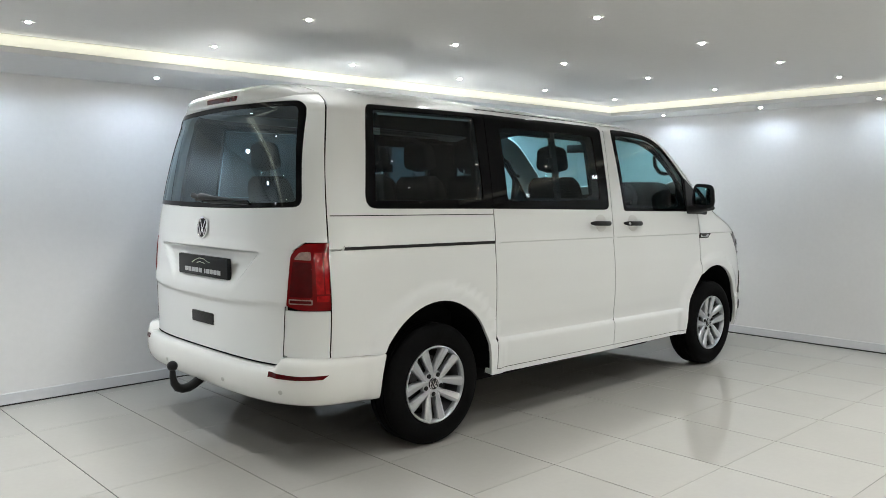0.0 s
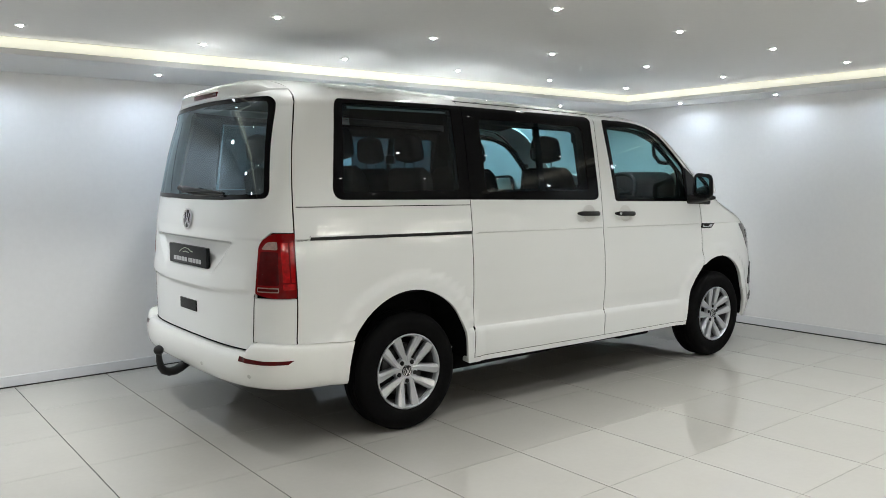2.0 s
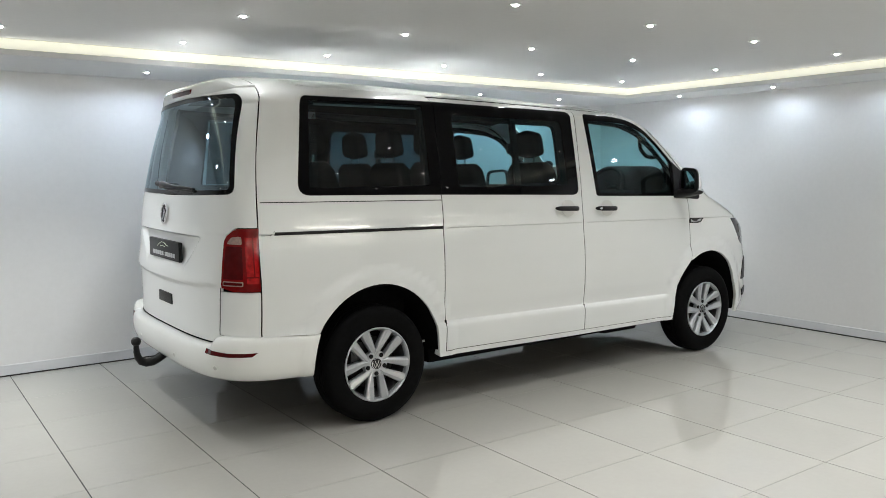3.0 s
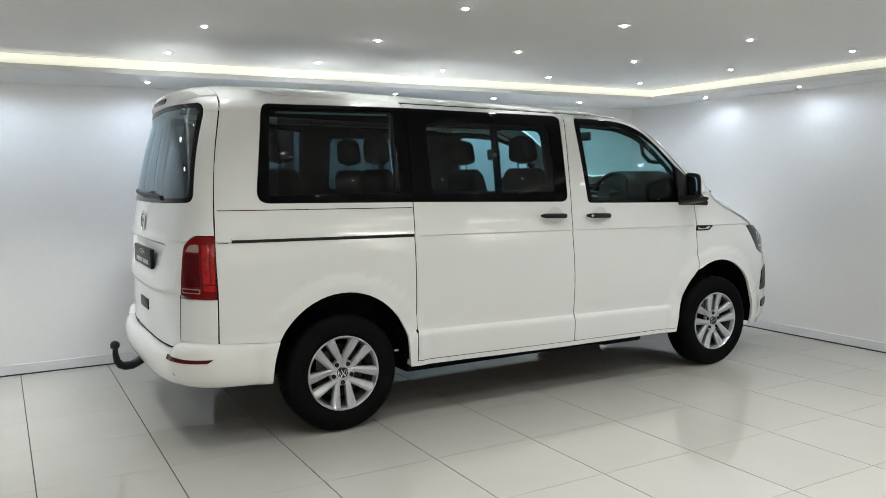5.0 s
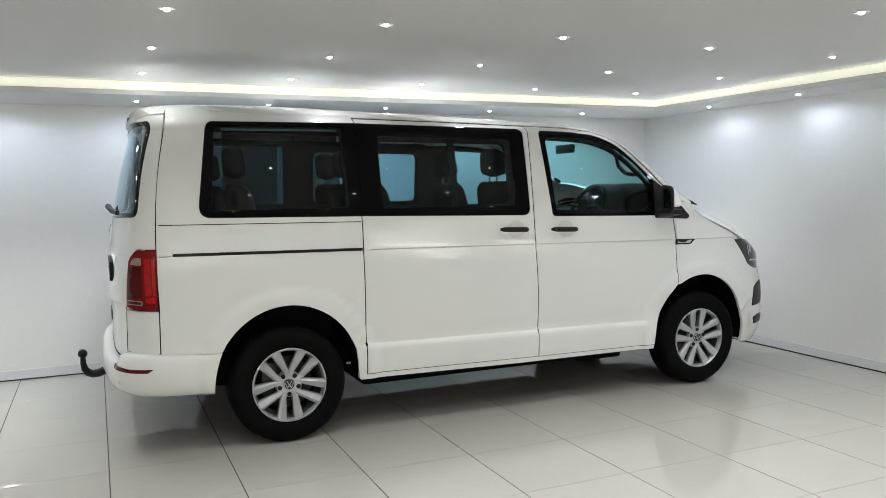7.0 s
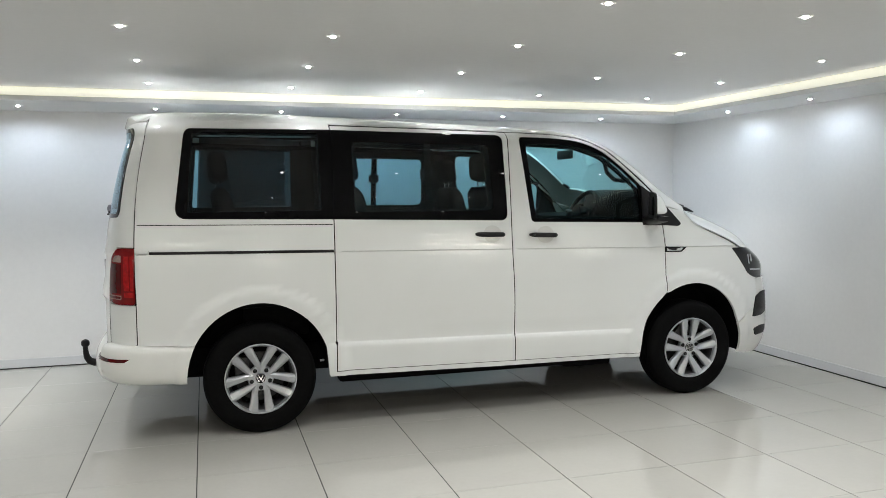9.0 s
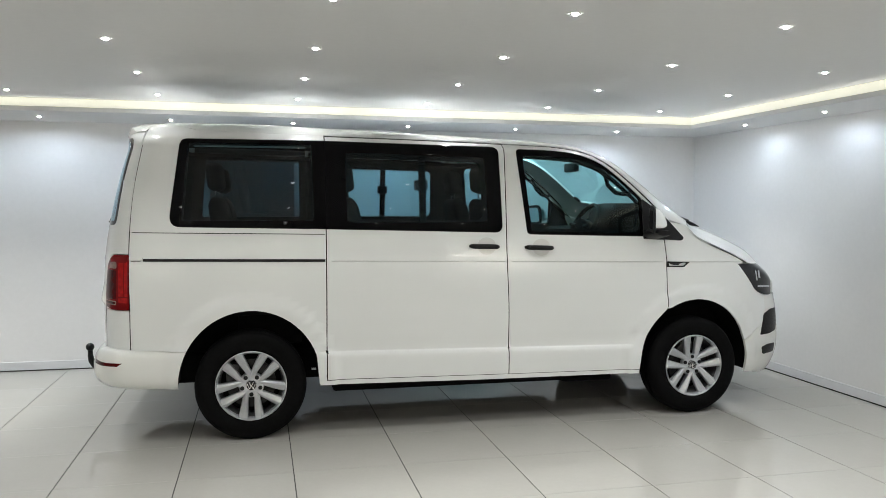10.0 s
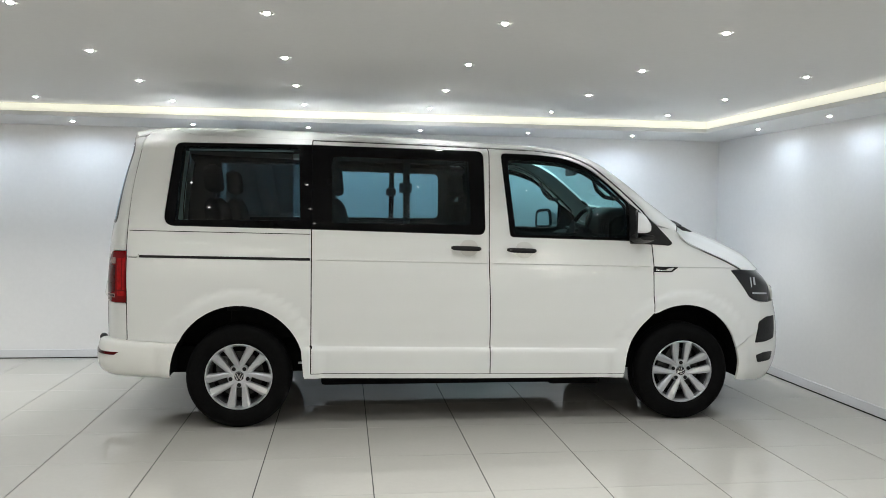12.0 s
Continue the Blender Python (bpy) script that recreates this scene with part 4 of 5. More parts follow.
def badge_bars(parent, r, y0, y1):
    """Slanted bars across a round badge."""
    for pts in (((-0.5, 0.75), (-0.12, -0.02)), ((0.5, 0.75), (0.12, -0.02)), ((-0.85, 0.35), (-0.38, -0.78)), ((0.85, 0.35), (0.38, -0.78)), ((-0.38, -0.78), (0.0, 0.02)), ((0.38, -0.78), (0.0, 0.02))):
        (x0, z0), (x1, z1) = pts
        d = Vector((x1 - x0, z1 - z0)).normalized() * 0.085
        q = [((x0 - d.y) * r, (z0 + d.x) * r), ((x0 + d.y) * r, (z0 - d.x) * r), ((x1 + d.y) * r, (z1 - d.x) * r), ((x1 - d.y) * r, (z1 + d.x) * r)]
        bm = bmesh.new()
        extrude_outline(bm, q, y1 - y0, lambda u, v, d: (u, y0 + d, v))
        part("badge_bar", bm, CHROME, parent)


badge_bars(BADGE, 0.054, -0.004, -0.0085)
XR = side(U_REAR, 1.0)[0]
PLATE = part("number_plate", boxes((XR - 0.012, XR + 0.012, -0.305, 0.272, 0.932, 1.045), bevel=0.006), PLATE_BLACK, GATE, "black dealer plate with pale bars", 40)
for k in range(10):
    a = -0.230 + 0.043 * k
    part("bar", boxes((XR - 0.0135, XR - 0.011, a, a + (0.014 if k == 4 else 0.034), 0.951, 0.975)), PLATE_WHITE, PLATE)
part("emblem", tube([(XR - 0.013, 0.10, 1.002), (XR - 0.013, 0.06, 1.018), (XR - 0.013, 0.01, 1.030), (XR - 0.013, -0.04, 1.028), (XR - 0.013, -0.08, 1.015), (XR - 0.013, -0.11, 1.012)], 0.0022, 6), PLATE_GREEN, PLATE)
part("emblem", tube([(XR - 0.013, 0.04, 1.004), (XR - 0.013, 0.0, 1.010), (XR - 0.013, -0.05, 1.004)], 0.0022, 6), PLATE_GREEN, PLATE)
XH = side(U_REAR, 0.7)[0]
part("gate_handle", boxes((XH - 0.007, XH + 0.02, -0.125, 0.125, 0.672, 0.735), bevel=0.006), BLACK_PLASTIC, GATE, "black recessed tailgate handle", 40)
part("wiper", tube([(-0.885, 0.10, 1.352), (-0.905, 0.0, 1.368), (-0.90, -0.12, 1.36), (-0.868, -0.42, 1.345)], [0.012, 0.02, 0.012, 0.007], 8), BLACK_PLASTIC, GATE, "black rear wiper", 50)
part("wiper_blade", tube([(-0.905, 0.10, 1.372), (-0.895, -0.1, 1.338), (-0.872, -0.45, 1.333)], [0.016, 0.008, 0.006], 8), BLACK_PLASTIC, GATE, "", 50)

# ---- rear corners, tail lights, bumper ----
for surf in (side, side_left):
    c = [(uy(0.745, 0.80), 0.815), (uy(0.738, 0.70), 0.70), (uy(0.73, 0.6), 0.59), (ux(-0.80, 0.585), 0.583), (ux(-0.692 - GAP, 0.584), 0.584), (ux(-0.691 - GAP, 0.815), 0.815), (ux(-0.78, 0.815), 0.815)]
    patch("corner_panel", PAINT, VAN, c, surf, step=(0.03, 0.04), label="white corner panel below the tail light")
    lens = [(uy(0.758, 0.84), 0.838), (uy(0.775, 1.06), 1.085), (uy(0.795, 1.1), 1.115), (uy(0.832, 1.14), 1.143), (ux(-0.687 - GAP, 1.145), 1.145), (ux(-0.691 - GAP, 0.820), 0.820), (ux(-0.80, 0.82), 0.820)]
    lamp = patch("tail_light", RED_LENS, VAN, fillet(lens, [0.012, 0.02, 0.02, 0.02, 0.008, 0.008, 0.02], 3), surf, lift=0.005, thick=0.03, step=(0.02, 0.03), label="red wrap-round tail light with a pale strip")
    patch("reverse_light", CLEAR_LENS, lamp, fillet([(uy(0.790, 1.07), 1.066), (uy(0.812, 1.1), 1.100), (uy(0.845, 1.1), 1.106), (ux(-0.765, 1.1), 1.104), (ux(-0.765, 1.06), 1.062)], 0.01, 3), surf, lift=0.0068, thick=0.004, step=(0.02, 0.02), label="pale reversing lens")
    patch("dark_lens", RED_DARK, lamp, fillet([(uy(0.775, 0.89), 0.885), (uy(0.788, 1.05), 1.055), (ux(-0.765, 1.05), 1.052), (ux(-0.768, 0.89), 0.884)], 0.01, 3), surf, lift=0.0066, thick=0.004, step=(0.02, 0.03), label="dark red inner lens")
    patch("bottom_strip", CLEAR_LENS, lamp, fillet([(uy(0.772, 0.85), 0.849), (uy(0.774, 0.87), 0.875), (ux(-0.768, 0.87), 0.873), (ux(-0.768, 0.85), 0.848)], 0.004, 2), surf, lift=0.0066, thick=0.004, step=(0.02, 0.02), label="narrow pale strip")
    patch("strip_inset", RED_DARK, lamp, fillet([(uy(0.778, 0.85), 0.855), (uy(0.779, 0.87), 0.869), (ux(-0.772, 0.87), 0.867), (ux(-0.772, 0.85), 0.854)], 0.003, 2), surf, lift=0.0082, thick=0.003, step=(0.02, 0.02))
    for x0, x1, z0, z1 in ((-0.752, -0.722, 0.900, 1.105), (-0.716, -0.700, 0.900, 1.105), (-0.752, -0.700, 0.862, 0.892)):
        patch("lens_rib", RED_BRIGHT, lamp, fillet([(ux(x0, z0), z0), (ux(x0, z1), z1), (ux(x1, z1), z1), (ux(x1, z0), z0)], 0.004, 2), surf, lift=0.0066, thick=0.004, step=(0.02, 0.03), label="bright red ribbed lens")
    for z in (0.935, 0.985, 1.035):
        patch("lens_divider", RED_DARK, lamp, [(uy(0.80, z), z), (uy(0.80, z), z + 0.005), (ux(-0.770, z), z + 0.005), (ux(-0.770, z), z)], surf, lift=0.0078, thick=0.002, step=(0.03, 0.02))


BUMPER_PROFILE = [(0.0, -0.03), (0.0, -0.004), (0.015, 0.026), (0.06, 0.040), (0.16, 0.049), (0.36, 0.058), (0.60, 0.057), (0.78, 0.049), (0.90, 0.034), (0.97, 0.012), (1.0, -0.02), (1.0, -0.08)]


def bumper_band(u):
    x, y, _ = side(u, 0.56)
    rise = smooth01((abs(y) - 0.705) / 0.04)
    along = smooth01((x + 0.80) / 0.40)
    return 0.533 + 0.052 * rise - 0.02 * along, 0.350 - 0.010 * along


def bumper_at(u, z, out):
    x, y, _ = side(u, 0.56)
    k = smooth01((-0.28 - x) / 0.45)
    n = Vector(((x + 0.45) * 1.6, y * 0.45, 0)).normalized() if x < -0.45 else Vector((0, y, 0)).normalized()
    o = out * (0.18 + 0.82 * k)
    return Vector((x + n.x * o - 0.012 * smooth01((-0.55 - x) / 0.25), y + n.y * o, z))


def bumper_surf(u, z):
    """The rear bumper stands proud of the body and rounds over at its top and bottom."""
    hi, lo = bumper_band(u)
    f = (hi - z) / (hi - lo)
    return tuple(bumper_at(u, z, float(np.interp(f, [p[0] for p in BUMPER_PROFILE[1:-1]], [p[1] for p in BUMPER_PROFILE[1:-1]]))))


bm = bmesh.new()
rings = []
NB = 130
for k in range(NB + 1):
    ring = []
    for f, out in BUMPER_PROFILE:
        ax, az, ar = ARCHES[0]
        zz = 0.565 - f * 0.22
        end = ax - 0.955 * math.sqrt(max(ar ** 2 - (zz - az) ** 2, 0.0))
        u = end + (2 * U_REAR - 2 * end) * k / NB
        hi, lo = bumper_band(u)
        ring.append(bm.verts.new(bumper_at(u, hi - f * (hi - lo), out)))
    rings.append(ring)
for a, b in zip(rings, rings[1:]):
    for j in range(len(BUMPER_PROFILE) - 1):
        bm.faces.new((a[j], a[j + 1], b[j + 1], b[j]))
RB = part("rear_bumper", bm, BUMPER_PAINT, VAN, "white rear bumper with red reflectors", 38)
refl = [(uy(0.688, 0.51), 0.519), (uy(0.688, 0.5), 0.494), (ux(-0.80, 0.5), 0.490), (ux(-0.712, 0.5), 0.493), (ux(-0.688, 0.5), 0.512), (ux(-0.80, 0.5), 0.510)]
patch("reflector", RED_DARK, RB, refl, bumper_surf, lift=0.003, thick=0.006, step=(0.02, 0.01), label="narrow red reflector")
patch("reflector", RED_DARK, RB, flip(refl), bumper_surf, lift=0.003, thick=0.006, step=(0.02, 0.01), label="narrow red reflector")
for y in (0.76, 0.33, -0.33, -0.76):
    uc = uy(y, 0.5)
    patch("parking_sensor", SENSOR_PAINT, RB, [(uc + 0.011 * math.cos(a), 0.425 + 0.011 * math.sin(a)) for a in [2 * math.pi * k / 14 for k in range(14)]], bumper_surf, lift=0.003, thick=0.006, step=(0.02, 0.02), label="small round parking sensor")
tow = [(-0.80, 0, 0.395), (-0.88, 0, 0.385), (-0.93, 0, 0.365), (-0.97, 0, 0.340), (-1.005, 0, 0.325), (-1.04, 0, 0.323), (-1.068, 0, 0.335), (-1.085, 0, 0.360), (-1.092, 0, 0.395), (-1.093, 0, 0.435)]
TOW = part("tow_bar", tube(tow, [0.026, 0.026, 0.026, 0.026, 0.026, 0.025, 0.024, 0.021, 0.018, 0.015], 16), BLACK_PLASTIC, VAN, "black swan-neck tow bar with a ball", 50)
bm = bmesh.new()
bmesh.ops.create_uvsphere(bm, u_segments=20, v_segments=14, radius=0.028, matrix=Matrix.Translation((-1.093, 0, 0.456)))
part("tow_ball", bm, BLACK_PLASTIC, TOW, "", 60)


# ---- wheels ----
def wheel():
    w = new("wheel")
    w.parent = VAN
    R = 0.336
    prof = [(0.214, -0.090), (0.222, -0.098), (0.240, -0.1035), (0.270, -0.107), (0.295, -0.1055), (0.312, -0.098), (0.326, -0.086), (R - 0.003, -0.068)]
    for a, d in ((-0.052, 0.007), (-0.020, 0.007), (0.020, 0.007), (0.052, 0.007)):
        prof += [(R, a - 0.012), (R, a - 0.004), (R - d, a - 0.002), (R - d, a + 0.002), (R, a + 0.004)]
    prof += [(R - 0.003, 0.068), (0.312, 0.098), (0.27, 0.107), (0.222, 0.098), (0.214, 0.085)]
    part("tyre", lathe(prof, 72, closed=True), RUBBER, w, "black road tyre", 35)
    rim = part("rim", lathe([(0.2145, -0.088), (0.2145, -0.098), (0.2085, -0.1005), (0.203, -0.094), (0.1965, -0.078), (0.1965, -0.068), (0.2145, -0.068)], 72, closed=True), ALLOY, w, "silver ten-spoke alloy rim", 40)
    for k in range(10):
        mid, lean = 270 + 72 * (k // 2), (1 if k % 2 else -1)
        bm = bmesh.new()
        rings = []
        for r, hw, f, b, ang in ((0.030, 0.016, -0.070, -0.045, 40), (0.075, 0.0185, -0.075, -0.045, 25.7), (0.12, 0.0225, -0.082, -0.05, 18.5), (0.165, 0.0265, -0.089, -0.055, 15.3), (0.206, 0.030, -0.096, -0.06, 13.8)):
            a = radians(mid + lean * ang)
            pts = [(-hw, b), (-hw, f + 0.010), (-hw * 0.82, f + 0.003), (lean * hw * 0.30, f - 0.003), (hw * 0.82, f + 0.003), (hw, f + 0.010), (hw, b)]
            rings.append([bm.verts.new((r * math.cos(a) - p * math.sin(a), q, r * math.sin(a) + p * math.cos(a))) for p, q in pts])
        for p, q in zip(rings, rings[1:]):
            for j in range(6):
                bm.faces.new((p[j], p[j + 1], q[j + 1], q[j]))
        part("spoke", bm, ALLOY, rim, "", 25)
    part("hub", lathe([(0.0, -0.0735), (0.062, -0.0735), (0.073, -0.0715), (0.078, -0.064), (0.079, -0.045), (0.0, -0.04)], 40), ALLOY, rim, "", 40)
    # Black studs stand in for the shaded pockets round the bolts.
    for k in range(5):
        a = radians(90 - 180 + 72 * k)
        c = Vector((0.0570 * math.cos(a), 0, 0.0570 * math.sin(a)))
        bm = lathe([(0.0130, -0.060), (0.0130, -0.0775), (0.0115, -0.0785), (0.0, -0.0785)], 14)
        bmesh.ops.translate(bm, verts=bm.verts, vec=c)
        part("wheel_bolt", bm, PLATE_BLACK, rim, "black stud for a shaded bolt pocket", 40)
    cap = part("hub_cap", lathe([(0.0, -0.083), (0.029, -0.0825), (0.0325, -0.079), (0.033, -0.07)], 36), PLATE_BLACK, w, "round dark centre cap with a chrome ring", 50)
    part("cap_ring", lathe([(0.027, -0.0825), (0.028, -0.0845), (0.031, -0.084), (0.0325, -0.080), (0.027, -0.079)], 36, closed=True), CHROME, cap, "", 50)
    badge_bars(cap, 0.028, -0.0832, -0.0848)
    # Barrel in darkened alloy: the shade behind the spokes is in its colour.
    part("barrel", lathe([(0.2135, -0.070), (0.194, -0.068), (0.186, -0.03), (0.184, 0.06), (0.200, 0.08), (0.2135, 0.08)], 48, closed=True), ALLOY_SHADED, rim, "inner barrel, darkened as in shade", 40)
    part("brake_disc", lathe([(0.0, -0.012), (0.150, -0.012), (0.150, 0.012), (0.0, 0.012)], 40), STEEL, w, "grey steel brake disc", 40)
    # Black disc added to keep the inside of the wheel in shade.
    part("inner_drum", lathe([(0.0, 0.03), (0.184, 0.03), (0.184, 0.04), (0.0, 0.04)], 32), SHADOW_BLACK, w, "", 40)
    part("caliper", boxes((-0.15, -0.07, -0.05, 0.02, 0.02, 0.13), bevel=0.012), STEEL, w, "grey brake caliper", 40)
    return w


W0 = wheel()
W0.matrix_basis = pose(0, -0.815, 0.336, 0, 0)
copy_thing(W0, pose(3.0, -0.815, 0.336, 0, 36))
copy_thing(W0, pose(0, 0.815, 0.336, 0, 20, 180))
copy_thing(W0, pose(3.0, 0.815, 0.336, 0, 50, 180))

# ---- wheel wells and underside ----
def well_y(x, z):
    return -side(ux(x, max(z, 0.36)), max(z, 0.36))[1] - 0.03


for k, (ax, az, ar) in enumerate(ARCHES):
    for s in (-1, 1):
        bm = bmesh.new()
        rings = []
        for j in range(25):
            a = radians((-10 if k else -2) + (193 if k else 184) * j / 24)
            rings.append([bm.verts.new((ax + (ar + 0.012) * 0.955 * math.cos(a), y * s, az + (ar + 0.012) * math.sin(a))) for y in (well_y(ax + (ar + 0.012) * 0.955 * math.cos(a), az + (ar + 0.012) * math.sin(a)), 0.58)])
        for a, b in zip(rings, rings[1:]):
            bm.faces.new((a[0], a[1], b[1], b[0]))
        bm.faces.new([r[1] for r in rings])
        part("wheel_well", bm, SHADOW_BLACK, VAN, "black wheel well liner", 40)
part("underbody", boxes((-0.70, -0.44, -0.78, 0.78, 0.36, 0.50), (0.50, 2.50, -0.78, 0.78, 0.335, 0.42), (0.52, 2.46, -0.66, 0.66, 0.215, 0.36), (3.44, 3.72, -0.6, 0.6, 0.26, 0.50), (-0.6, 3.5, -0.66, 0.66, 0.315, 0.50), bevel=0.02), SHADOW_BLACK, VAN, "black underside")
part("exhaust", boxes((2.12, 2.50, -0.66, -0.2, 0.20, 0.31), bevel=0.03, segments=3), SHADOW_BLACK, VAN, "black silencer box under the floor", 50)
part("label_tag", boxes((0.372, 0.400, -0.800, -0.796, 0.395, 0.409), bevel=0.0015), PLATE_WHITE, VAN, "small pale tag in the wheel opening", 40)
part("axle", tube([(0, -0.72, 0.336), (0, 0.72, 0.336)], 0.045, 12), SHADOW_BLACK, VAN, "", 50)
part("axle", tube([(3.0, -0.72, 0.30), (3.0, 0.72, 0.30)], 0.05, 12), SHADOW_BLACK, VAN, "", 50)
for s, surf in ((-1, side), (1, side_left)):
    patch("sill", PAINT, VAN, xz((0.42, 0.352), (0.418, 0.325), (1.5, 0.309), (2.568, 0.305), (2.572, 0.329), (1.65, 0.337), (0.462, 0.352)), surf, lift=-0.001, thick=0.06, label="white sill below the doors")

# ---- door mirrors ----
def door_mirror(s, dx=0.0):
    """s: -1 for the right-hand side of the van."""
    top_ob = new("door_mirror")
    top_ob.parent = VAN
    top_ob.matrix_basis = pose(dx, 0, 0)
    lean = 0.36 if s < 0 else 0.40
    tagged(top_ob, "black door mirror with a white painted cap")
    bm = bmesh.new()
    rings = []
    for k in range(9):
        t = k / 8
        g = math.sqrt(max(1 - t ** 3.4, 0.02))
        pts = fillet([(-0.10 * g, -0.05 * g), (0.10 * g, -0.062 * g), (0.085 * g, 0.070 * g), (-0.085 * g, 0.080 * g)], 0.04 * g, 4)
        rings.append([bm.verts.new((2.604 + 0.125 * t * (0.74 - 3.4 * b) - lean * a, s * (1.035 + a), 1.358 + b - 0.006 * t)) for a, b in pts])
    for a, b in zip(rings, rings[1:]):
        n = len(a)
        for j in range(n):
            bm.faces.new((a[j], a[(j + 1) % n], b[(j + 1) % n], b[j]))
    bm.faces.new(rings[-1])
    part("mirror_cap", bm, PAINT, top_ob, "white painted cap", 60)
    outer = fillet([(-0.112, -0.080), (0.122, -0.094), (0.112, 0.080), (-0.088, 0.094)], 0.055, 6)
    bm = bmesh.new()
    extrude_outline(bm, outer, 0.013, lambda u, v, d: (2.591 + d - lean * u, s * (1.035 + u), 1.358 + v))
    frame_ob = part("mirror_frame", bm, BLACK_PLASTIC, top_ob, "black mirror frame", 40)
    bm = bmesh.new()
    extrude_outline(bm, fillet([(-0.090, -0.062), (0.090, -0.070), (0.078, 0.056), (-0.070, 0.068)], 0.03, 5), 0.004, lambda u, v, d: (2.5885 + d - lean * u, s * (1.035 + u), 1.358 + v))
    part("mirror_glass", bm, MIRROR, frame_ob, "mirror glass", 40)
    bm = bmesh.new()
    rings = []
    for k in range(9):
        t = k / 8
        y = 0.885 + 0.18 * t
        h = 0.036 * (1 - 0.55 * t ** 2)
        rings.append([bm.verts.new((2.675 + 0.078 * (1 - 0.25 * t) * math.cos(a), s * y, 1.252 + 0.012 * t + h * math.sin(a))) for a in [2 * math.pi * j / 14 for j in range(14)]])
    for a, b in zip(rings, rings[1:]):
        for j in range(14):
            bm.faces.new((a[j], a[(j + 1) % 14], b[(j + 1) % 14], b[j]))
    bm.faces.new(rings[0])
    bm.faces.new(rings[-1])
    part("mirror_foot", bm, BLACK_PLASTIC, top_ob, "black mirror foot", 60)


door_mirror(-1)
door_mirror(1, -0.10)

# ---- cabin ----
part("cabin_floor", boxes((-0.70, 2.75, -0.57, 0.57, 0.50, 0.56), (0.48, 2.54, -0.84, 0.84, 0.498, 0.558)), LINING, VAN, "dark cabin floor")
bm = bmesh.new()
prof = [(2.46, 0.9), (2.46, 0.98), (2.50, 1.08), (2.44, 1.16), (2.47, 1.22), (2.58, 1.265), (2.80, 1.27), (2.98, 1.29), (2.98, 0.9)]
extrude_outline(bm, prof, 1.60, lambda u, v, d: (u, -0.80 + d, v))
DASHB = part("dashboard", bm, DASH, VAN, "dark moulded dashboard", 30)
part("instrument_hood", boxes((2.49, 2.86, -0.66, -0.15, 1.16, 1.465), bevel=0.135, segments=7), DASH, DASHB, "dark instrument hood", 50)
part("centre_screen", boxes((2.44, 2.47, -0.13, 0.13, 1.03, 1.17), bevel=0.008), GLOSS_BLACK, DASHB, "", 40)
bm = bmesh.new()
N = 40
ring = [[bm.verts.new(Matrix.Rotation(radians(-62), 3, "Y") @ Vector(((0.185 + 0.016 * math.cos(b)) * math.cos(a), (0.185 + 0.016 * math.cos(b)) * math.sin(a), 0.016 * math.sin(b))) + Vector((2.375, -0.40, 1.285))) for b in [2 * math.pi * j / 10 for j in range(10)]] for a in [2 * math.pi * k / N for k in range(N)]]
for k in range(N):
    a, b = ring[k], ring[(k + 1) % N]
    for j in range(10):
        bm.faces.new((a[j], a[(j + 1) % 10], b[(j + 1) % 10], b[j]))
STEER = part("steering_wheel", bm, DASH, VAN, "black steering wheel", 60)
part("steering_boss", tube([(2.34, -0.40, 1.29), (2.40, -0.40, 1.28), (2.62, -0.40, 1.16)], [0.07, 0.06, 0.04], 14), DASH, STEER, "", 40)
for dy, dz in ((0.17, 0.02), (-0.17, 0.02), (0.0, -0.16)):
    part("steering_spoke", tube([(2.36, -0.40, 1.29), (2.36 - dz * 0.5, -0.40 + dy, 1.29 + dz * 0.85)], 0.014, 8), DASH, STEER, "", 40)
DISC = Matrix.Translation((2.745, 0.60, 1.50)) @ Matrix.Rotation(radians(38), 4, "Y")
part("licence_disc", lathe([(0.0, -0.004), (0.034, -0.004), (0.036, 0.0), (0.034, 0.004), (0.0, 0.004)], 28, "z"), BLACK_PLASTIC, VAN, "small round black licence holder on the glass", 40, m=DISC)
part("rear_view_mirror", boxes((2.43, 2.46, -0.12, 0.13, 1.708, 1.778), bevel=0.015), BLACK_PLASTIC, VAN, "dark rear view mirror", 40)
for s in (-1, 1):
    part("grab_handle", tube([(2.395, s * 0.79, 1.665), (2.39, s * 0.745, 1.65), (2.415, s * 0.735, 1.585), (2.47, s * 0.74, 1.535), (2.53, s * 0.75, 1.525), (2.56, s * 0.79, 1.535)], 0.015, 8), DASH, VAN, "grey grab handle on the pillar", 50)


def slab(bm, pts, y0, y1, bevel):
    """A cushion: a side outline with rounded edges across the van."""
    n0 = len(bm.verts)
    a = [bm.verts.new((x, y0, z)) for x, z in pts]
    b = [bm.verts.new((x, y1, z)) for x, z in pts]
    fs = [bm.faces.new(a), bm.faces.new(b)]
    for k in range(len(pts)):
        j = (k + 1) % len(pts)
        fs.append(bm.faces.new((a[k], a[j], b[j], b[k])))
    edges = list({e for f in fs[:2] for e in f.edges})
    bmesh.ops.bevel(bm, geom=edges, offset=bevel, segments=4, profile=0.5, affect="EDGES")
    return bm


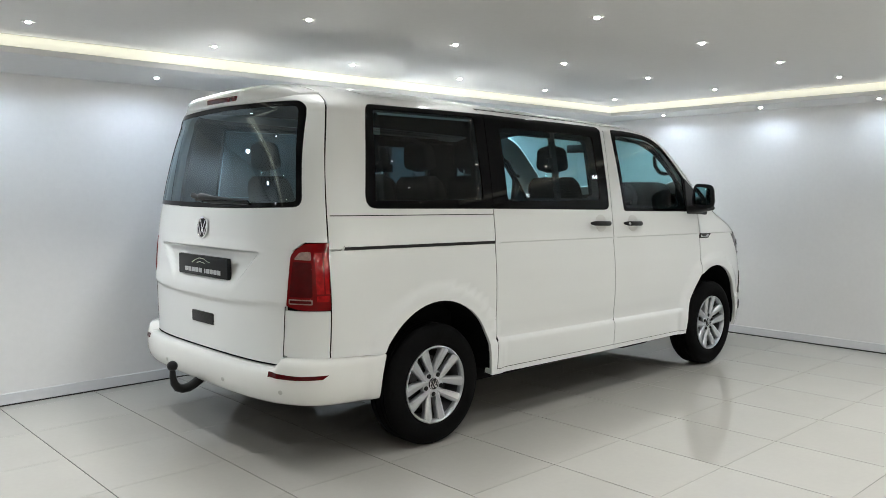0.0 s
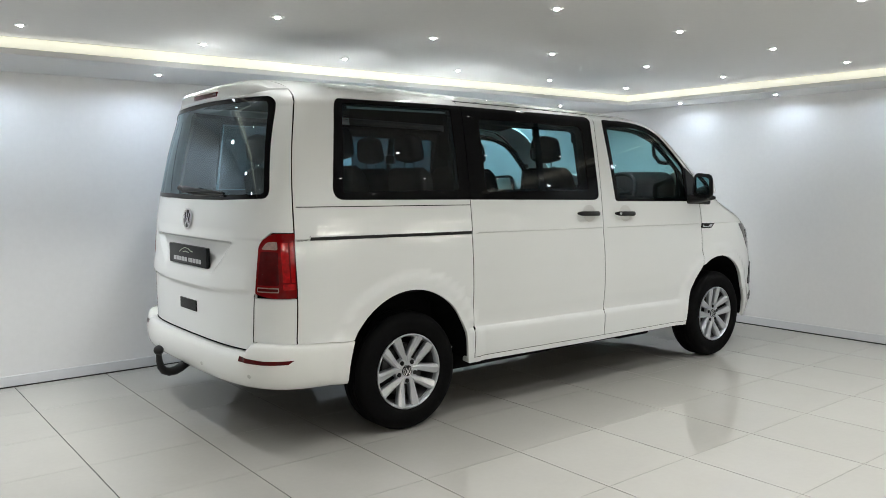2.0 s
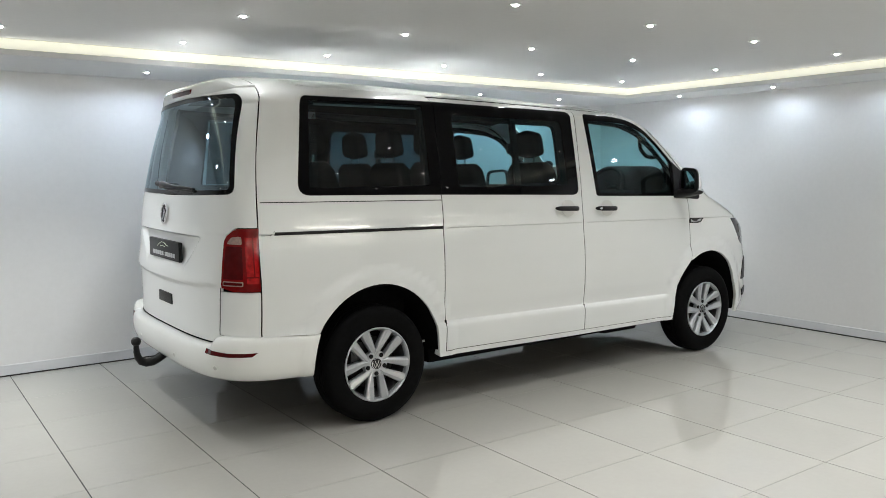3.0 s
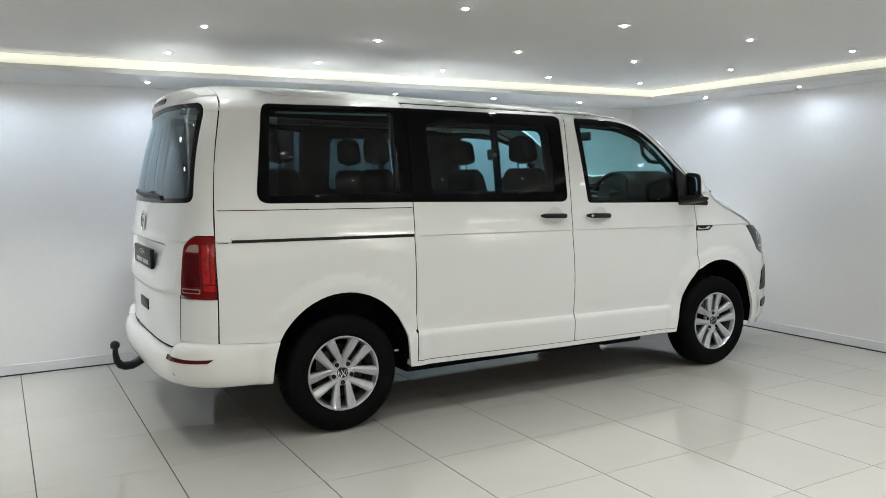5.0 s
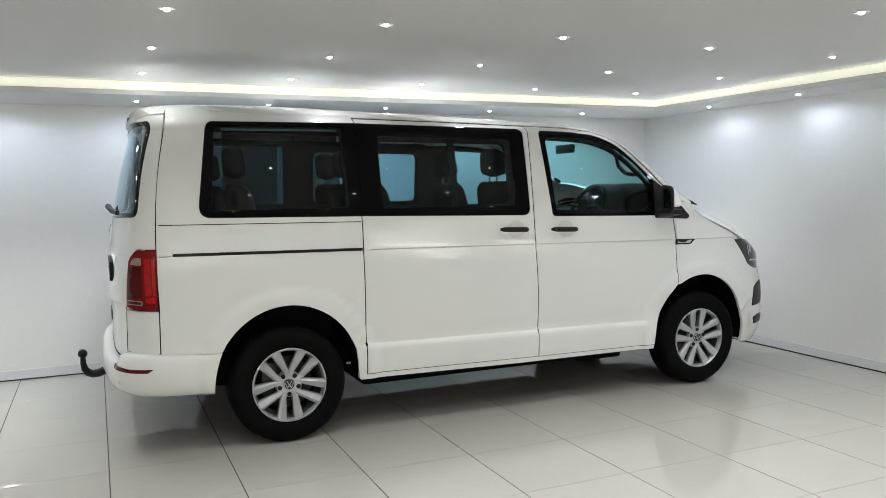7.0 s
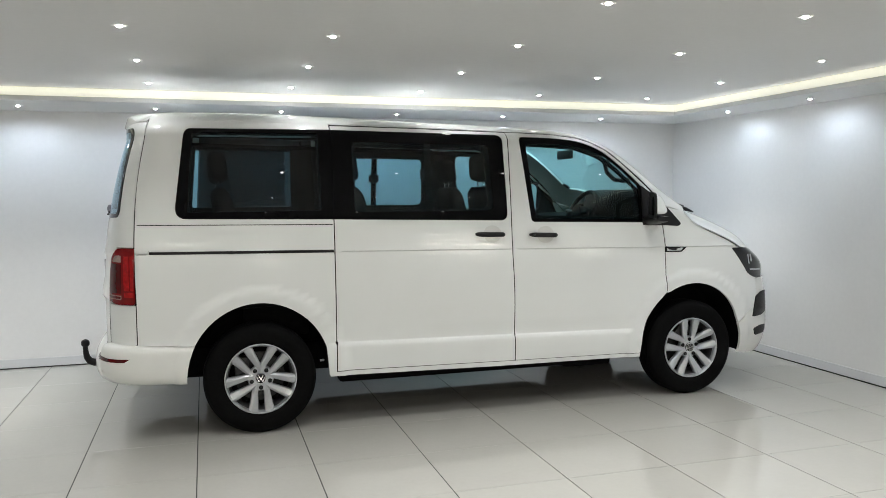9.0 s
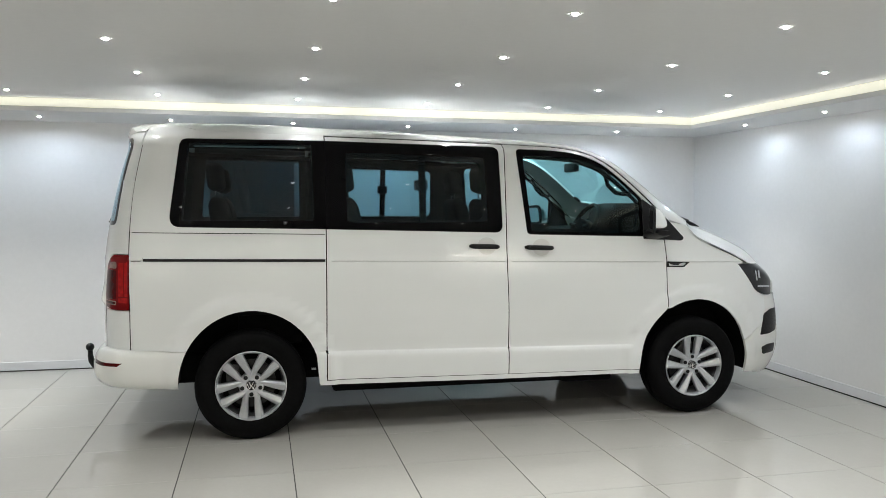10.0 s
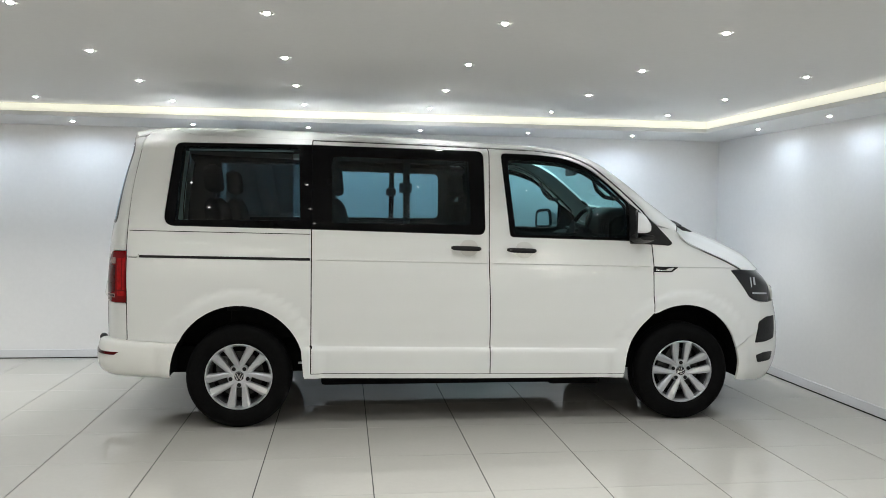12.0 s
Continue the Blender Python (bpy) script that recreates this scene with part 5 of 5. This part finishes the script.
def seat(x, y0, y1, heads, name="seat", top_z=1.492, label="dark grey cloth seat"):
    """A seat or bench: x is where its back stands; heads: places of the head restraints across the van."""
    s = new(name)
    s.parent = VAN
    tagged(s, label)
    bm = slab(bmesh.new(), [(x + 0.10, 0.86), (x + 0.60, 0.90), (x + 0.64, 0.86), (x + 0.60, 0.76), (x + 0.10, 0.74)], y0, y1, 0.04)
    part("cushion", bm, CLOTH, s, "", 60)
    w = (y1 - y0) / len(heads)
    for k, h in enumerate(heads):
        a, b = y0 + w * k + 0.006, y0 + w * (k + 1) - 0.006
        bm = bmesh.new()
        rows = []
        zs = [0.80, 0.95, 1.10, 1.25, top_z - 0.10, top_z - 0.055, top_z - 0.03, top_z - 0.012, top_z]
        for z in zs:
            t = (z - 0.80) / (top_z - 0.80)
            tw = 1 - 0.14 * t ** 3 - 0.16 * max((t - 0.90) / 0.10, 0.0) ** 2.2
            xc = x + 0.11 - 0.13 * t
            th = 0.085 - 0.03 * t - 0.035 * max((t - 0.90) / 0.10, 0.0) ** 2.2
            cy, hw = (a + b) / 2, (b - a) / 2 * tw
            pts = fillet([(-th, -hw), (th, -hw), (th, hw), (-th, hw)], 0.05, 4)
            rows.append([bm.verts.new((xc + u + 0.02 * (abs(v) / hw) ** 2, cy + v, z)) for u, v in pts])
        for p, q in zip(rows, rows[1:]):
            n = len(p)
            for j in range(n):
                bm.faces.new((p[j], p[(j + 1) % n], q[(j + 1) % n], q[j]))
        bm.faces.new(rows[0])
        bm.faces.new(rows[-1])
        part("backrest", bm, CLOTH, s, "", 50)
        bm = bmesh.new()
        rows = []
        for j in range(11):
            t = j / 10
            z = top_z + 0.032 + 0.196 * t
            g = math.sqrt(max(1 - abs(2 * t - 1) ** 5.5, 0.05))
            hw, th = 0.132 * g * (1 - 0.22 * t), 0.055 * g
            pts = fillet([(-th, -hw), (th, -hw), (th, hw), (-th, hw)], 0.04 * g + 0.005, 4)
            rows.append([bm.verts.new((x - 0.035 + u - 0.02 * t + 0.03, h + v, z)) for u, v in pts])
        for p, q in zip(rows, rows[1:]):
            n = len(p)
            for i in range(n):
                bm.faces.new((p[i], p[(i + 1) % n], q[(i + 1) % n], q[i]))
        bm.faces.new(rows[0])
        bm.faces.new(rows[-1])
        hr = part("head_restraint", bm, CLOTH, s, "", 60)
        for d in (-0.055, 0.055):
            part("post", tube([(x - 0.015, h + d, top_z - 0.09), (x - 0.01, h + d, top_z + 0.07)], 0.006, 8), CHROME, hr, "", 60)
    part("seat_base", boxes((x + 0.12, x + 0.52, y0 + 0.06, y1 - 0.06, 0.555, 0.75), bevel=0.02), SHADOW_BLACK, s, "", 40)
    return s


seat(1.60, -0.66, -0.16, [-0.41], label="dark grey cloth driver's seat")
seat(1.60, 0.16, 0.66, [0.41], label="dark grey cloth front passenger seat")
seat(0.62, -0.29, 0.66, [-0.08, 0.40], "bench_seat", label="dark grey cloth double bench seat")
seat(0.62, -0.80, -0.33, [-0.56], label="dark grey cloth single folding seat")
seat(-0.20, 0.26, 0.74, [0.50], label="dark grey cloth single rear seat")
seat(-0.20, -0.76, -0.28, [-0.52], label="dark grey cloth single rear seat")

# ---- floor tiles ----
TILE_X, TILE_Y, PITCH = 0.227, -1.548, 0.601
JOINT_X, JOINT_Y = 0.0054, 0.0024     # the joints towards the back wall are the wider ones


def tile_mesh(w, d):
    bm = bmesh.new()
    h, c = 0.008, 0.0005
    lo = [bm.verts.new((x, y, -h)) for x, y in ((0, 0), (w, 0), (w, d), (0, d))]
    mid = [bm.verts.new((x, y, -c)) for x, y in ((0, 0), (w, 0), (w, d), (0, d))]
    hi = [bm.verts.new((x, y, 0)) for x, y in ((c, c), (w - c, c), (w - c, d - c), (c, d - c))]
    for a, b in ((lo, mid), (mid, hi)):
        for k in range(4):
            bm.faces.new((a[k], a[(k + 1) % 4], b[(k + 1) % 4], b[k]))
    bm.faces.new(hi)
    me = bpy.data.meshes.new("tile")
    bm.to_mesh(me)
    bm.free()
    me.materials.append(TILE)
    return me


def tile_box(i, j):
    x0, y0 = TILE_X + i * PITCH, TILE_Y + j * PITCH
    x1, y1 = min(x0 + PITCH, (HALL_X if y0 < HALL_Y - PITCH else WALL_X) - 0.002), min(y0 + PITCH, WALL_Y - 0.002)
    x0, y0 = max(x0, ROOM_X), max(y0, ROOM_Y)
    return x0 + JOINT_X / 2, x1 - JOINT_X / 2, y0 + JOINT_Y / 2, y1 - JOINT_Y / 2


meshes = {}
far_v, far_f = [], []
for i in range(-14, 17):
    for j in range(-31, 6):
        x0, x1, y0, y1 = tile_box(i, j)
        if x1 - x0 < 0.03 or y1 - y0 < 0.03:
            continue
        if i < -9 or i > 6 or j < -10:
            k = len(far_v)
            far_v += [(x0, y0, -0.008), (x1, y0, -0.008), (x1, y1, -0.008), (x0, y1, -0.008), (x0, y0, 0), (x1, y0, 0), (x1, y1, 0), (x0, y1, 0)]
            far_f += [(k + 4, k + 5, k + 6, k + 7)] + [(k + e, k + (e + 1) % 4, k + 4 + (e + 1) % 4, k + 4 + e) for e in range(4)]
            continue
        size = (round(x1 - x0, 4), round(y1 - y0, 4))
        if size not in meshes:
            meshes[size] = tile_mesh(*size)
        t = new("tile", meshes[size])
        t.parent = FLOOR
        t.matrix_basis = pose(x0, y0, 0)
far = bpy.data.meshes.new("far_tiles")
far.from_pydata(far_v, [], far_f)
tagged(link("far_tiles", far, TILE, FLOOR), kind="stuff")
